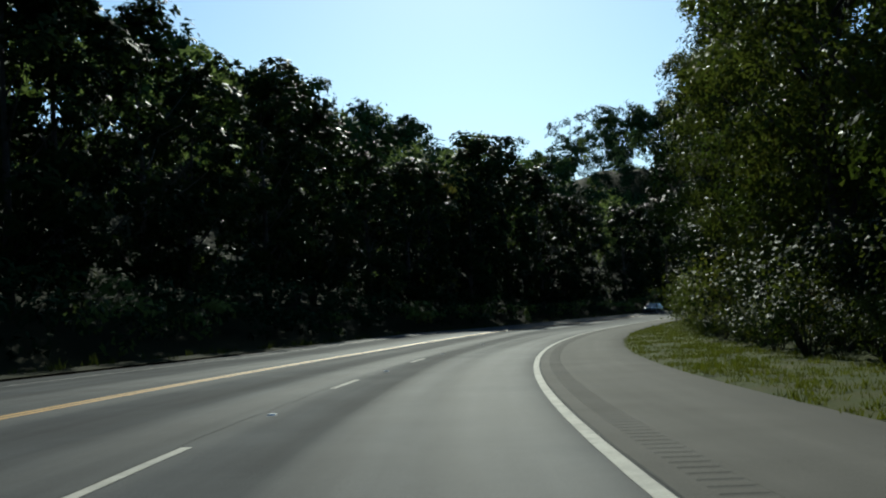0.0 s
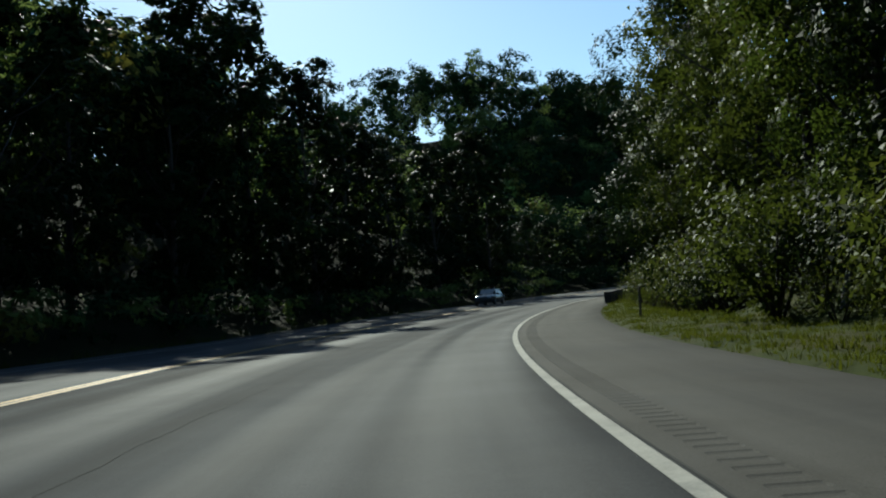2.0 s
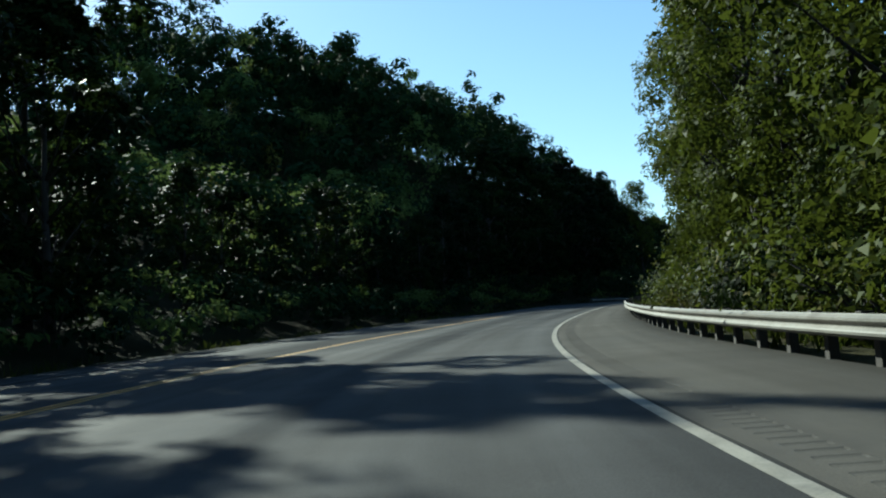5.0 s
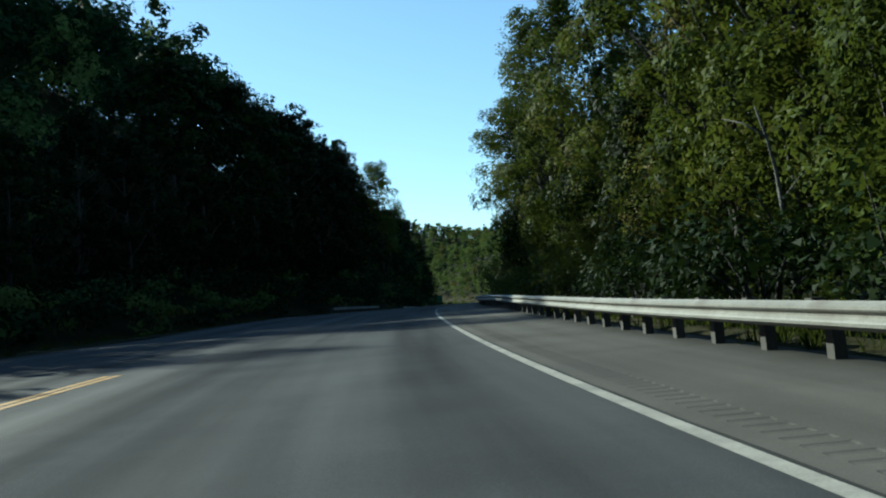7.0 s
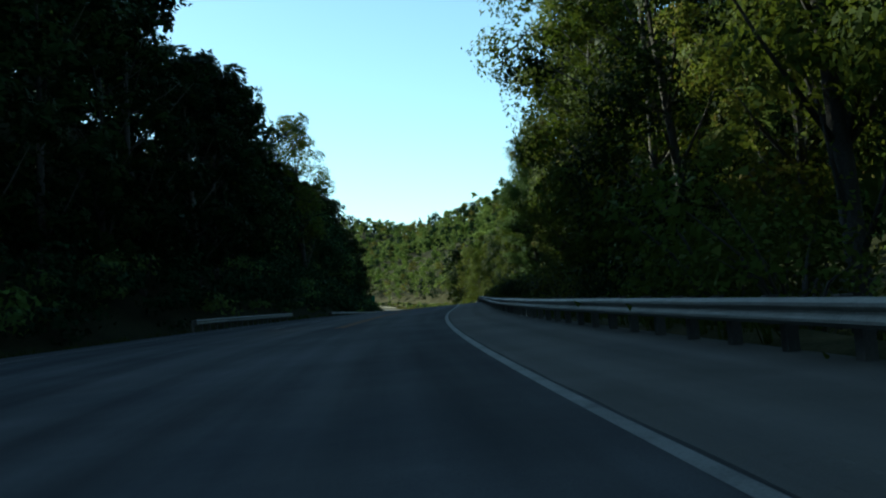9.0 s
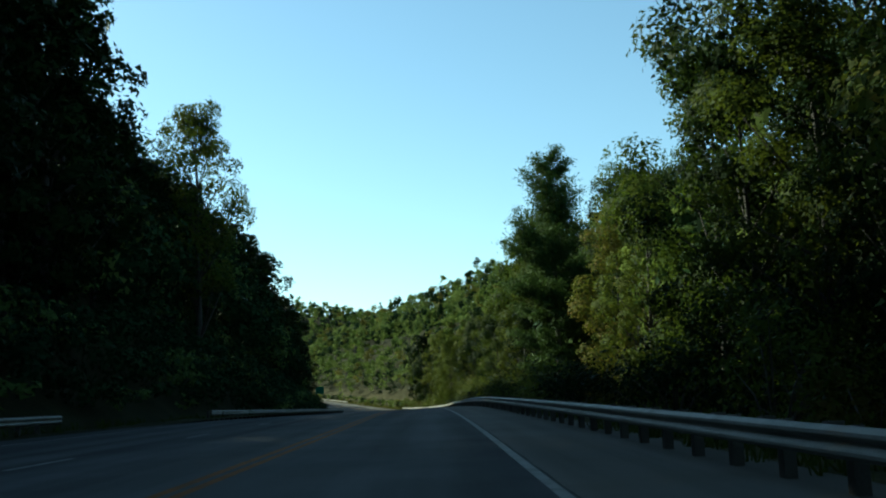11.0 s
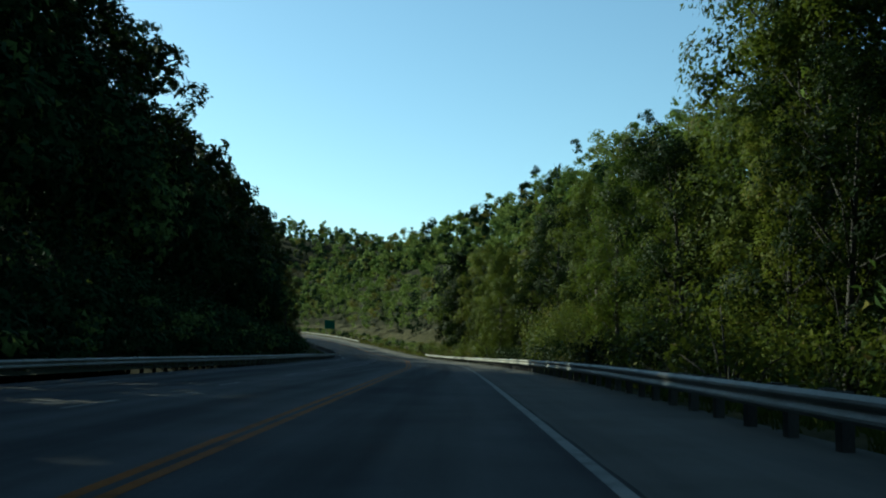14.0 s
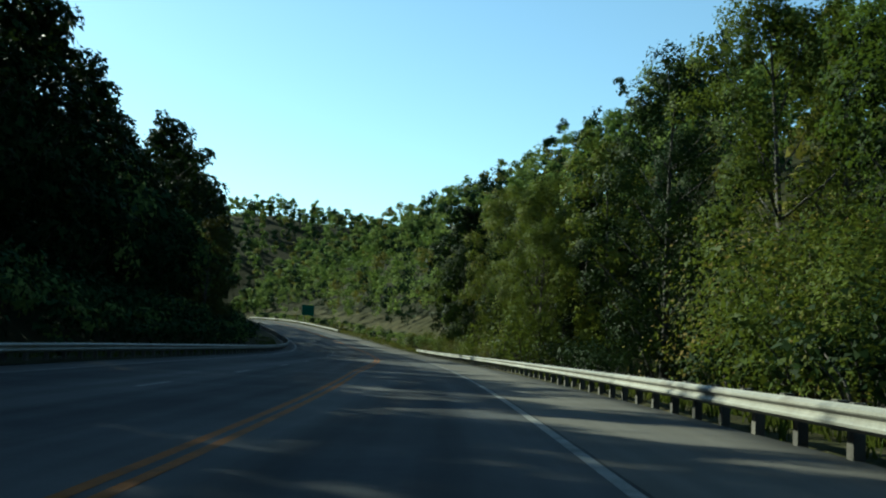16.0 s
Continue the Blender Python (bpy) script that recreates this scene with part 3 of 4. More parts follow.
RAIL_START = 125.0
rail, back = guardrail(RAIL_START, 590.5, rail_r, 1, "galvanised W-beam guardrail on weathered wooden posts beside the shoulder")
bm = bmesh.new()
box(bm, (0.46, 0.05, 0.72), (0, 0, 0), 0.012)
box(bm, (0.10, 0.5, 0.24), (-0.12, 0.27, 0.1), 0.01)
box(bm, (0.10, 0.3, 0.08), (-0.12, 0.15, -0.38), 0.01)
plate = part("end_plate", bm, BLACK_PLATE, rail, "dark impact plate at the rail's end")
plate.matrix_basis = back @ Matrix.Translation(Vector(road(RAIL_START - 0.6, rail_r(RAIL_START) + 0.16, 0.42))) @ Matrix.Rotation(-heading(RAIL_START), 4, "Z")
guardrail(LEFT_START, 690.0, rail_l, -1, "galvanised W-beam guardrail below the wooded slope")
guardrail(LEFT_OLD[0], LEFT_OLD[1], rail_l, -1, "short galvanised W-beam guardrail below the wooded slope")
guardrail(690.0, 840.0, rail_r, 1, "far galvanised W-beam guardrail along the bend", 3.81)

# ---- plants ----
SPRAY = 12      # leaves to a spray


def unit(v):
    return v / (np.linalg.norm(v, axis=1)[:, None] + 1e-6)


def leaf_mesh(name, centres, size, rng, droop=0.0, long=1.0, dirs=None, face=None, jitter=0.4, puff=0.0, tint=None):
    """One three-cornered leaf each, turned at random (or along dirs, or roughly outwards as face says). puff rounds their
    shading towards face, as the mass of a spray catches light as one."""
    n = len(centres)
    size = np.broadcast_to(size, (n,)) * rng.uniform(0.7, 1.35, n)
    if face is not None:
        face = unit(face)
    if face is not None and dirs is None:
        nrm = face + np.array([0, 0, 0.35]) + rng.normal(size=(n, 3)) * jitter
        a = np.cross(nrm, rng.normal(size=(n, 3)))
        a[:, 2] -= droop
    elif dirs is None:
        a = rng.normal(size=(n, 3))
        a[:, 2] = a[:, 2] * 0.6 - droop
    else:
        a = dirs + rng.normal(size=(n, 3)) * 0.35
    a = unit(a)
    b = unit(np.cross(a, rng.normal(size=(n, 3)) if face is None or dirs is not None else nrm))
    c = np.cross(a, b)
    L, W = size[:, None] * long, size[:, None] * 0.46
    k = rng.uniform(-0.5, 0.5, n)[:, None]
    if face is not None:
        turn = np.where((np.cross(a, b) * face).sum(1) < 0, -1.0, 1.0)[:, None]
        b = b * turn
    v = np.stack([centres - a * L * 0.5 + b * W * k, centres + a * L * 0.5 - b * W, centres + b * W + c * W * 0.3 + a * L * 0.12 * k], 1)
    corners = 3
    if face is not None:
        flat = np.cross(v[:, 1] - v[:, 0], v[:, 2] - v[:, 0])
        back = (flat * face).sum(1) < 0
        v[back] = v[back, ::-1]
        flat[back] *= -1
    mesh = array_mesh(name, v.reshape(-1, 3), np.arange(corners * n).reshape(n, corners), puff > 0)
    if puff > 0:
        normal = unit(puff * face + (1 - puff) * unit(flat))
        mesh.attributes.new("custom_normal", "FLOAT_VECTOR", "POINT").data.foreach_set("vector", np.repeat(normal, corners, 0).astype(np.float32).ravel())
    if tint is not None:
        mesh.attributes.new("tint", "FLOAT", "POINT").data.foreach_set("value", np.repeat(tint, corners).astype(np.float32))
    return mesh


def broadleaf(seed, height, radius, base, clumps, per_clump, leaf, mat, bark=BARK, sides=7):
    """Trunk with forking limbs, and a crown of leaf clumps round the limbs' ends."""
    r = np.random.default_rng(seed)
    bm = bmesh.new()
    lean = r.normal(size=2) * 0.02 * height
    trunk = [Vector((lean[0] * f * f + 0.12 * math.sin(5 * f + seed), lean[1] * f * f + 0.1 * math.cos(4 * f + seed), f * height * 0.9 - 0.3)) for f in np.linspace(0, 1, 9)]
    r0 = 0.012 * height + 0.03
    tube(bm, trunk, [r0 * (1.35 if i == 0 else 1) * (1 - 0.85 * i / 8) for i in range(9)], sides)
    ends, size = [], []
    for i in range(clumps):
        f = base + (1 - base) * (i + r.uniform(0, 1)) / clumps
        g = (f - base) / (1 - base)
        reach = radius * min(1.0, 0.5 + 1.5 * g) * math.sqrt(1 - (max(g - 0.45, 0) / 0.6) ** 2) * r.uniform(0.28, 1.08)
        a = i * 2.4 + r.uniform(-0.6, 0.6)
        p0 = trunk[min(int(max(f - 0.12, 0.1) / 0.9 * 8), 8)]
        tip = Vector((p0.x + math.cos(a) * reach, p0.y + math.sin(a) * reach, f * height))
        if i % 2 == 0 or reach > radius * 0.6:
            mid = p0.lerp(tip, 0.55) + Vector((0, 0, -0.05 * reach))
            tube(bm, [p0, mid, tip], [r0 * 0.36 * (1.1 - g * 0.6), r0 * 0.2 * (1.1 - g * 0.6), 0.012], 4)
        ends.append(tip)
        size.append(radius * r.uniform(0.27, 0.44) * (1.0 - 0.15 * g))
    for i in range(6):      # the rounded top
        a = 2.4 * i + seed
        ends.append(Vector((trunk[-1].x + 0.07 * i * radius * math.cos(a), trunk[-1].y + 0.07 * i * radius * math.sin(a), height * (0.95 - 0.025 * i))))
        size.append(radius * 0.3)
    cs, faces, sizes = [], [], []
    heart = np.array([0, 0, height * 0.5])
    for e, s in zip(ends, size):
        e = np.array(e)
        sprays = max(5, int(per_clump / SPRAY * (s / (radius * 0.30)) ** 1.6))
        way = unit(r.normal(size=(sprays, 3)) + np.array([0, 0, 0.35]) + 0.45 * unit((e - heart)[None] * np.array([1, 1, 0.4])))
        at = way * (s * r.uniform(0.55, 1.08, sprays) ** 0.7)[:, None] * np.array([1, 1, 0.72])
        k = sprays * SPRAY
        spread = r.normal(size=(k, 3)) * (0.14 * s + 0.05)
        way8 = np.repeat(way, SPRAY, 0)
        spread -= way8 * (spread * way8).sum(1)[:, None] * 0.6
        cs.append(np.repeat(at, SPRAY, 0) + spread + e)
        faces.append(way8 + 0.35 * unit(spread) + 0.3 * unit((e - heart)[None] * np.array([1, 1, 0.3])))
        sizes.append(np.full(k, leaf))
        inner = max(8, int(sprays * 1.5))      # leaves deeper in close the clump
        q = unit(r.normal(size=(inner, 3)))
        cs.append(q * (s * r.uniform(0.1, 0.65, inner))[:, None] * np.array([1, 1, 0.7]) + e)
        faces.append(q + 0.5 * unit((e - heart)[None]))
        sizes.append(np.full(inner, min(0.2 * s, leaf * 1.5)))
    cs, faces, leaf = np.concatenate(cs), np.concatenate(faces), np.concatenate(sizes)
    tree = thing("tree", "", "tree")
    part("trunk", bm, bark, tree)
    part("crown", leaf_mesh("crown", cs, leaf, r, 0.15, face=faces, jitter=0.45, puff=0.55), mat, tree)
    return tree


def pine(seed, height, radius, base, whorls, tuft, needle, mat=NEEDLE):
    """A pine: straight trunk, whorls of limbs with upturned needle tufts."""
    r = np.random.default_rng(seed)
    bm = bmesh.new()
    r0 = 0.012 * height + 0.04
    tube(bm, [(0.1 * math.sin(3 * f), 0.08 * math.cos(2 * f), f * height - 0.3) for f in np.linspace(0, 1, 10)], [r0 * (1 - 0.93 * i / 9) for i in range(10)], 8)
    cs, ds, fs = [], [], []
    for w in range(whorls):
        f = base + (1 - base) * w / whorls
        g = (f - base) / (1 - base)
        for b in range(r.integers(4, 7)):
            a = r.uniform(0, 2 * math.pi)
            reach = (radius * (1 - g ** 1.7) ** 0.8 * min(1, 0.72 + g) + 0.3) * r.uniform(0.45, 1.1)
            z0 = f * height + r.uniform(-0.3, 0.3)
            out = np.array([math.cos(a), math.sin(a), 0])
            tipz = z0 + reach * (-0.12 + 1.15 * g) + r.uniform(-0.1, 0.3)
            mid = out * reach * 0.55 + np.array([0, 0, z0 + reach * (-0.1 + 0.3 * g)])
            tip = out * reach + np.array([0, 0, tipz])
            tube(bm, [(0, 0, z0), mid, tip], [0.05 * (1.1 - g), 0.03 * (1.1 - g), 0.008], 4)
            for t in np.linspace(0.3, 1.0, max(4, int(reach * 4.2))):
                p = (1 - t) ** 2 * np.array([0, 0, z0]) + 2 * t * (1 - t) * mid + t * t * tip
                k = tuft
                c = p + r.normal(size=(k, 3)) * np.array([0.46, 0.46, 0.16]) * (0.6 + 0.5 * reach / radius)
                d = out * 0.6 + np.array([0, 0, 0.55]) + r.normal(size=(k, 3)) * 0.45
                cs.append(c + d * 0.1)
                ds.append(d)
                fs.append((c - p) * np.array([1, 1, 2.0]) + out * 0.25 + np.array([0, 0, 0.35]))
    cs, ds, fs = np.concatenate(cs), np.concatenate(ds), np.concatenate(fs)
    tree = thing("pine_tree", "", "tree")
    part("trunk", bm, BARK, tree)
    part("crown", leaf_mesh("crown", cs, needle, r, 0, 2.5, ds, face=fs, puff=0.55), mat, tree)
    return tree


def shrub(seed, height, radius, leaves, leaf, mat, stems=9):
    r = np.random.default_rng(seed)
    bm = bmesh.new()
    cs, sizes, fs = [], [], []
    for i in range(stems):
        a, l = r.uniform(0, 6.28), r.uniform(0.35, 1)
        tip = Vector((math.cos(a) * radius * l * 0.8, math.sin(a) * radius * l * 0.8, height * r.uniform(0.22, 0.92)))
        tube(bm, [(0, 0, -0.2), tip * 0.5 + Vector((0, 0, 0.1 * height)), tip], [0.04, 0.025, 0.008], 5)
        k = leaves // stems
        f = np.append(np.full(k // 9, 0.5), np.ones(k - k // 9))[:, None]
        p = f * r.normal(size=(k, 3)) * np.array([0.42, 0.42, 0.36]) * radius * 0.62 + np.array(tip)
        sizes.append(np.append(np.full(k // 9, leaf * 1.7), np.full(k - k // 9, leaf)))
        p[:, 2] = np.abs(p[:, 2])
        cs.append(p)
        fs.append(unit(p - np.array(tip)) + unit(p * np.array([1, 1, 0.6])) * 0.6 + np.array([0, 0, 0.3]))
    s = thing("shrub", "", "shrub")
    part("trunk", bm, BARK, s)
    part("foliage", leaf_mesh("foliage", np.concatenate(cs), np.concatenate(sizes), r, 0.1, face=np.concatenate(fs), jitter=0.5, puff=0.5), mat, s)
    return s


def plant(proto, s, d, size, label, group, turn=None, squash=1.0, sink=0.1):
    """A copy of a plant at a place beside the road, standing on the ground."""
    x, y, _ = road(s, d)
    z = float(ground_z(np.array([x]), np.array([y]), np.array([s]), np.array([d]))[0])
    m = Matrix.Translation((x, y, z - sink)) @ Matrix.Rotation(random.uniform(0, 6.28) if turn is None else turn, 4, "Z") @ Matrix.Rotation(random.gauss(0, 0.02), 4, "X") @ Matrix.Diagonal((size * squash, size * squash, size, 1))
    return tagged(copy_thing(proto, m), label, group=group)


NEAR = [broadleaf(11, 20, 4.4, 0.14, 36, 340, 0.185, LEAF), broadleaf(12, 20, 4.1, 0.20, 34, 340, 0.185, LEAF_PALE), broadleaf(13, 20, 4.7, 0.10, 38, 340, 0.19, LEAF_DARK_SHADE),
        broadleaf(14, 20, 3.6, 0.24, 33, 340, 0.18, LEAF_PALE), broadleaf(15, 20, 4.2, 0.16, 34, 340, 0.185, LEAF_RUST)]
BACK = [broadleaf(21, 20, 4.6, 0.14, 32, 150, 0.40, LEAF_DARK_SHADE, sides=5), broadleaf(22, 20, 5.0, 0.16, 32, 150, 0.40, LEAF, sides=5), broadleaf(23, 20, 4.2, 0.12, 32, 150, 0.40, LEAF_DARK_SHADE, sides=5), broadleaf(24, 20, 4.8, 0.14, 30, 200, 0.33, LEAF_PALE, sides=5)]
LACE = broadleaf(31, 20, 3.5, 0.28, 64, 190, 0.21, LEAF)
PINES = [pine(41, 24, 5.0, 0.12, 25, 64, 0.105), pine(42, 24, 4.2, 0.2, 22, 22, 0.17)]
SHRUBS = [shrub(51, 2.6, 1.9, 1250, 0.115, LEAF_PALE), shrub(52, 2.2, 1.7, 1200, 0.115, LEAF_DARK_SHADE), shrub(53, 3.2, 1.8, 1300, 0.115, LEAF_PALE), shrub(54, 1.6, 1.6, 1100, 0.10, LEAF_RUST)]
BIG_BUSH = shrub(55, 5.4, 3.2, 7500, 0.12, LEAF_PALE, 18)
DECID = ("tall green broadleaf tree at the edge of the roadside woods", "green broadleaf tree with pale lit leaves beside the road", "broad dense green tree with low branches by the road",
         "slender broadleaf tree with light green leaves", "broadleaf tree with leaves turning yellow and brown")


def clear(s, d, taken, gap):
    return all((s - a) ** 2 + (d - b) ** 2 > gap * gap for a, b in taken)


taken = []


def stand(trees):
    """Trees that stand out: kind, place along and beside the road, height and label."""
    for proto, s, d, h, label in trees:
        plant(proto, s, d, h / (24 if proto in PINES else 20), label, "roadside trees")
        taken.append((s, d))


stand(((PINES[0], 412, 12.0, 28.0, "tall dark pine tree behind the guardrail"), (NEAR[1], 394, 14.5, 19, DECID[1]), (NEAR[0], 401, 18.5, 24, DECID[0]), (NEAR[2], 387, 19.0, 20.5, DECID[2]), (NEAR[0], 408, 22, 26, DECID[0]), (NEAR[2], 419, 19.5, 28, DECID[2]), (NEAR[0], 426, 25, 29, DECID[0]), (NEAR[0], 310, 9.8, 27, DECID[0]), (NEAR[2], 292, 8.8, 19, DECID[2])))
stand(((NEAR[2], 511, 12.5, 19.5, DECID[2]), (NEAR[1], 498, 14.5, 20, DECID[1]), (NEAR[0], 484, 15.5, 21, DECID[0]), (NEAR[2], 493, 20.5, 22, DECID[2]), (NEAR[1], 476, 18.5, 20, DECID[1]), (NEAR[0], 503, 19.5, 20, DECID[0]), (NEAR[2], 520, 17, 18, DECID[2])))
stand(((NEAR[4], 566, -22.5, 13, DECID[4]), (NEAR[4], 580, -23.5, 12, DECID[4]), (LACE, 416, -23.6, 27, "thin-crowned tree standing above the slope"), (NEAR[1], 331, 12.5, 26, DECID[1]), (NEAR[0], 353, 15.0, 27, DECID[0]), (NEAR[2], 340, 16, 27, DECID[2]), (NEAR[2], 346, 15.2, 26, DECID[2]), (NEAR[0], 366, 14.5, 23, DECID[0]), (NEAR[3], 379, 13.5, 18, DECID[3]), (NEAR[2], 374, 19, 24, DECID[2])))
plant(NEAR[0], 435, 13.3, 1.3, DECID[0], "roadside trees", squash=0.84)
plant(NEAR[2], 439.5, 17.0, 1.22, DECID[2], "roadside trees", squash=0.9)
taken.append((435, 13.3))
woods_spots = []
# right side: two rows of trees, then woods
s = -30.0
while s < 860:
    gap_side = 10.1 if s < 120 else 8.5 if s < 200 else 10.8 if s < 268 else 9.0 if s < 325 else 10.6 if s < 400 else 9.5 if s < 520 else 9
    for row, dd in enumerate((0.0, 5.2, 11.0)):
        a = s + random.uniform(-2, 2) + row * 2
        d = gap_side + dd + random.uniform(-1.0, 1.4)
        if (350 < a < 420 and d < 17) or (468 < a < 530 and d < 17) or not clear(a, d, taken, 3.8):
            continue
        h = random.uniform(16, 24) if s < 330 else random.uniform(10, 14) if 420 < s < 475 else random.uniform(11, 20)
        taken.append((a, d))
        if row == 2 or s > 600 or (row == 1 and s < 425):
            woods_spots.append((a, d, h))
            continue
        protos = NEAR if row == 0 and s < 580 else BACK
        i = random.choices(range(len(protos)), [3, 5, 3, 3, 0.25] if protos is NEAR else [1.5, 5, 1, 3])[0]
        plant(protos[i], a, d, h / 20, DECID[i] if protos is NEAR else "green tree further back in the roadside woods", "roadside trees")
    s += 6.3 if s < 420 else 7.6
for s, d, k in ((440, 15, 0.7), (455, 17, 0.62), (478, 15, 0.6), (540, 18, 0.75), (575, 22, 0.7)):
    plant(PINES[1], s, d, k, "dark green pine among broadleaf trees", "roadside trees")
# left side: a front row up the slope, then woods
s = -40.0
while s < 760:
    low = 196 < s < 268
    first = -22.6 if 92 < s < 185 else -24.3 if 352 < s < 378 else -25.5 if 470 < s < 560 else -27.5 if s > 370 else -23.5 if s > 295 else -24.5
    for row, dd in enumerate((0.0, -5.5, -11.0, -16.5)):
        a = s + random.uniform(-2.5, 2.5) + row * 2.5
        d = first + dd + random.uniform(-1.6, 1.2)
        if not clear(a, d, taken, 3.4):
            continue
        h = random.uniform(8, 10.5) + row * 1.0 + (1.5 if s > 222 else 0) if low else random.uniform(13.5, 17) if 268 <= s < 290 else random.uniform(17.3, 19.3) if 446 < s < 460 else random.uniform(18.5, 21) if 460 <= s < 470 else random.uniform(16.5, 20) if 341 < s < 360 else random.uniform(20, 21.5) if 470 <= s < 482 else random.uniform(16.8, 18.2) if 482 <= s < 498 else random.uniform(14.5, 16.5) if 92 < s < 116 else random.uniform(20.5, 23) if 116 <= s < 133 else random.uniform(18.5, 20.5) if 133 <= s < 142 else random.uniform(15, 17.5) if 142 <= s < 185 else random.uniform(16, 18.5) if 500 < s < 532 and row == 0 else random.uniform(13.5, 15.5) if 540 < s < 558 else random.uniform(16, 19) if 475 < s < 545 and row == 0 else random.uniform(16, 21) if s < 212 else random.uniform(14, 16.5) if 382 < s < 430 else random.uniform(14.5, 17) if 430 <= s < 466 else random.uniform(19, 24) if s < 495 else random.uniform(17, 22)
        taken.append((a, d))
        if row:
            woods_spots.append((a, d, h))
        else:
            # Only the dark-leaved kinds: the slope's shade is put into their leaf colour.
            plant(BACK[random.choice((0, 2, 2, 2))], a, d, h / 20, "small tree at the foot of the shaded slope, shade put into its dark leaves" if low else "tall tree of the shaded wooded slope, shade put into its dark leaves", "trees of the slope", squash=1.0 if s > 370 else 1.15)
    s += 5.0 if 330 < s < 560 else 7.4
# shrubs under the trees
s = -20.0
while s < 620:
    d = (7.6 if s < 120 else 5.6 if s < 480 else 6.0) + random.uniform(-0.3, 2.4)
    i = random.choices(range(4), [4, 4, 4, 1] if s < 430 else [4, 4, 3, 3])[0]
    if not 484 < s < 520 or i == 1:
        plant(SHRUBS[i], s, d, random.uniform(0.8, 1.45), "leafy green shrub at the foot of the trees", "roadside shrubs")
    s += random.uniform(1.9, 3.4) * (1.5 if s > 430 else 1)
s = -12.0
while s < 132:
    plant(SHRUBS[random.randrange(3)], s, random.uniform(9.3, 11.5), random.uniform(1.0, 1.6), "leafy green shrub at the foot of the trees", "roadside shrubs")
    if s > 50:
        plant(SHRUBS[random.randrange(3)], s + 1, random.uniform(11.8, 14), random.uniform(1.1, 1.7), "leafy green shrub at the foot of the trees", "roadside shrubs")
    s += random.uniform(1.8, 3.0)
for s, d in ((72, 8.4), (75, 9.2), (79, 8.6), (83, 9.4), (87, 8.7), (68, 9.0)):
    plant(SHRUBS[1], s, d, 1.25, "leafy green shrub at the foot of the trees", "roadside shrubs")
for s, d, k in ((478, 8.0, 1.0), (482.5, 9.2, 1.1), (473.5, 8.6, 0.85)):
    plant(BIG_BUSH, s, d, k, "large sunlit bush behind the guardrail", "roadside shrubs")
s = -20.0
while s < 840:
    woods_spots.append((s, -20.0 + random.uniform(-1.0, 0.6), random.uniform(2.0, 4.0)))
    woods_spots.append((s + 1.1, -22.6 + random.uniform(-1.2, 1.2), random.uniform(2.8, 4.9)))
    woods_spots.append((s + 0.5, -26.5 + random.uniform(-1.5, 1.5), random.uniform(3.0, 4.9)))
    if 300 < s < 560:
        for d in (-21.5, -24.5, -28.5, -31.5):
            woods_spots.append((s + random.uniform(-1, 1), d + random.uniform(-1.2, 1.2), random.uniform(3.0, 4.9)))
    if s > 600:
        woods_spots.append((s + 1, 6.4 + random.uniform(-0.6, 1.6), random.uniform(1.8, 3.6)))
    s += random.uniform(1.8, 3.0)
for k in range(110):
    woods_spots.append((random.uniform(468, 565), random.uniform(-29, -24.5), random.uniform(12.5, 15.0)))
for k in range(34):
    woods_spots.append((random.uniform(108, 133), random.uniform(-29, -23), random.uniform(17, 21)))
for k in range(110):
    woods_spots.append((random.uniform(425, 495), random.uniform(-22.8, -18.6), random.uniform(1.6, 2.8)))
for k in range(6):
    woods_spots.append((random.uniform(239, 247), random.uniform(-26.5, -24), random.uniform(13.5, 15.5)))
for k in range(5):
    woods_spots.append((random.uniform(211, 219), random.uniform(-25, -23), random.uniform(11, 13)))
for k in range(130):
    woods_spots.append((random.uniform(140, 440), random.uniform(13.5, 21), random.uniform(15, 22)))
for k in range(110):
    woods_spots.append((random.uniform(455, 640), random.uniform(-50, -31), random.uniform(13, 16.5)))
for k in range(70):
    woods_spots.append((random.uniform(205, 350), random.uniform(15.5, 27), random.uniform(18, 25)))
for k in range(45):
    woods_spots.append((random.uniform(395, 472), random.uniform(-37, -29), random.uniform(16, 20)))
for k in range(45):
    woods_spots.append((random.uniform(418, 474), random.uniform(-29, -25), random.uniform(15.5, 17.5)))
for k in range(90):
    woods_spots.append((random.uniform(382, 600), random.uniform(-27.5, -24), random.uniform(10.5, 13.5)))
for k in range(90):
    woods_spots.append((random.uniform(850, 985), random.uniform(7.5, 30), random.uniform(5.5, 9)))
for k in range(130):
    woods_spots.append((random.uniform(288, 348), random.uniform(-88, -54), random.uniform(8, 12)))
for k in range(320):
    woods_spots.append((random.uniform(275, 400), random.uniform(-105, -38), random.uniform(3.8, 4.9)))
for proto, s, d, h, label in ((NEAR[1], 432.5, 12.2, 18, DECID[1]), (NEAR[1], 437.5, 12.8, 22, DECID[1]), (NEAR[0], 441.5, 13.6, 20, DECID[0])):
    plant(proto, s, d, h / 20, label, "roadside trees")
for k in range(34):
    plant(SHRUBS[k % 3], 12 + 2.1 * k + random.uniform(-0.7, 0.7), random.uniform(7.3, 8.2), random.uniform(0.5, 0.75), "low leafy shrub at the edge of the mown grass", "roadside shrubs")
for proto in NEAR + BACK + PINES + SHRUBS + [LACE, BIG_BUSH]:
    for o in list(proto.children_recursive) + [proto]:
        bpy.data.objects.remove(o)


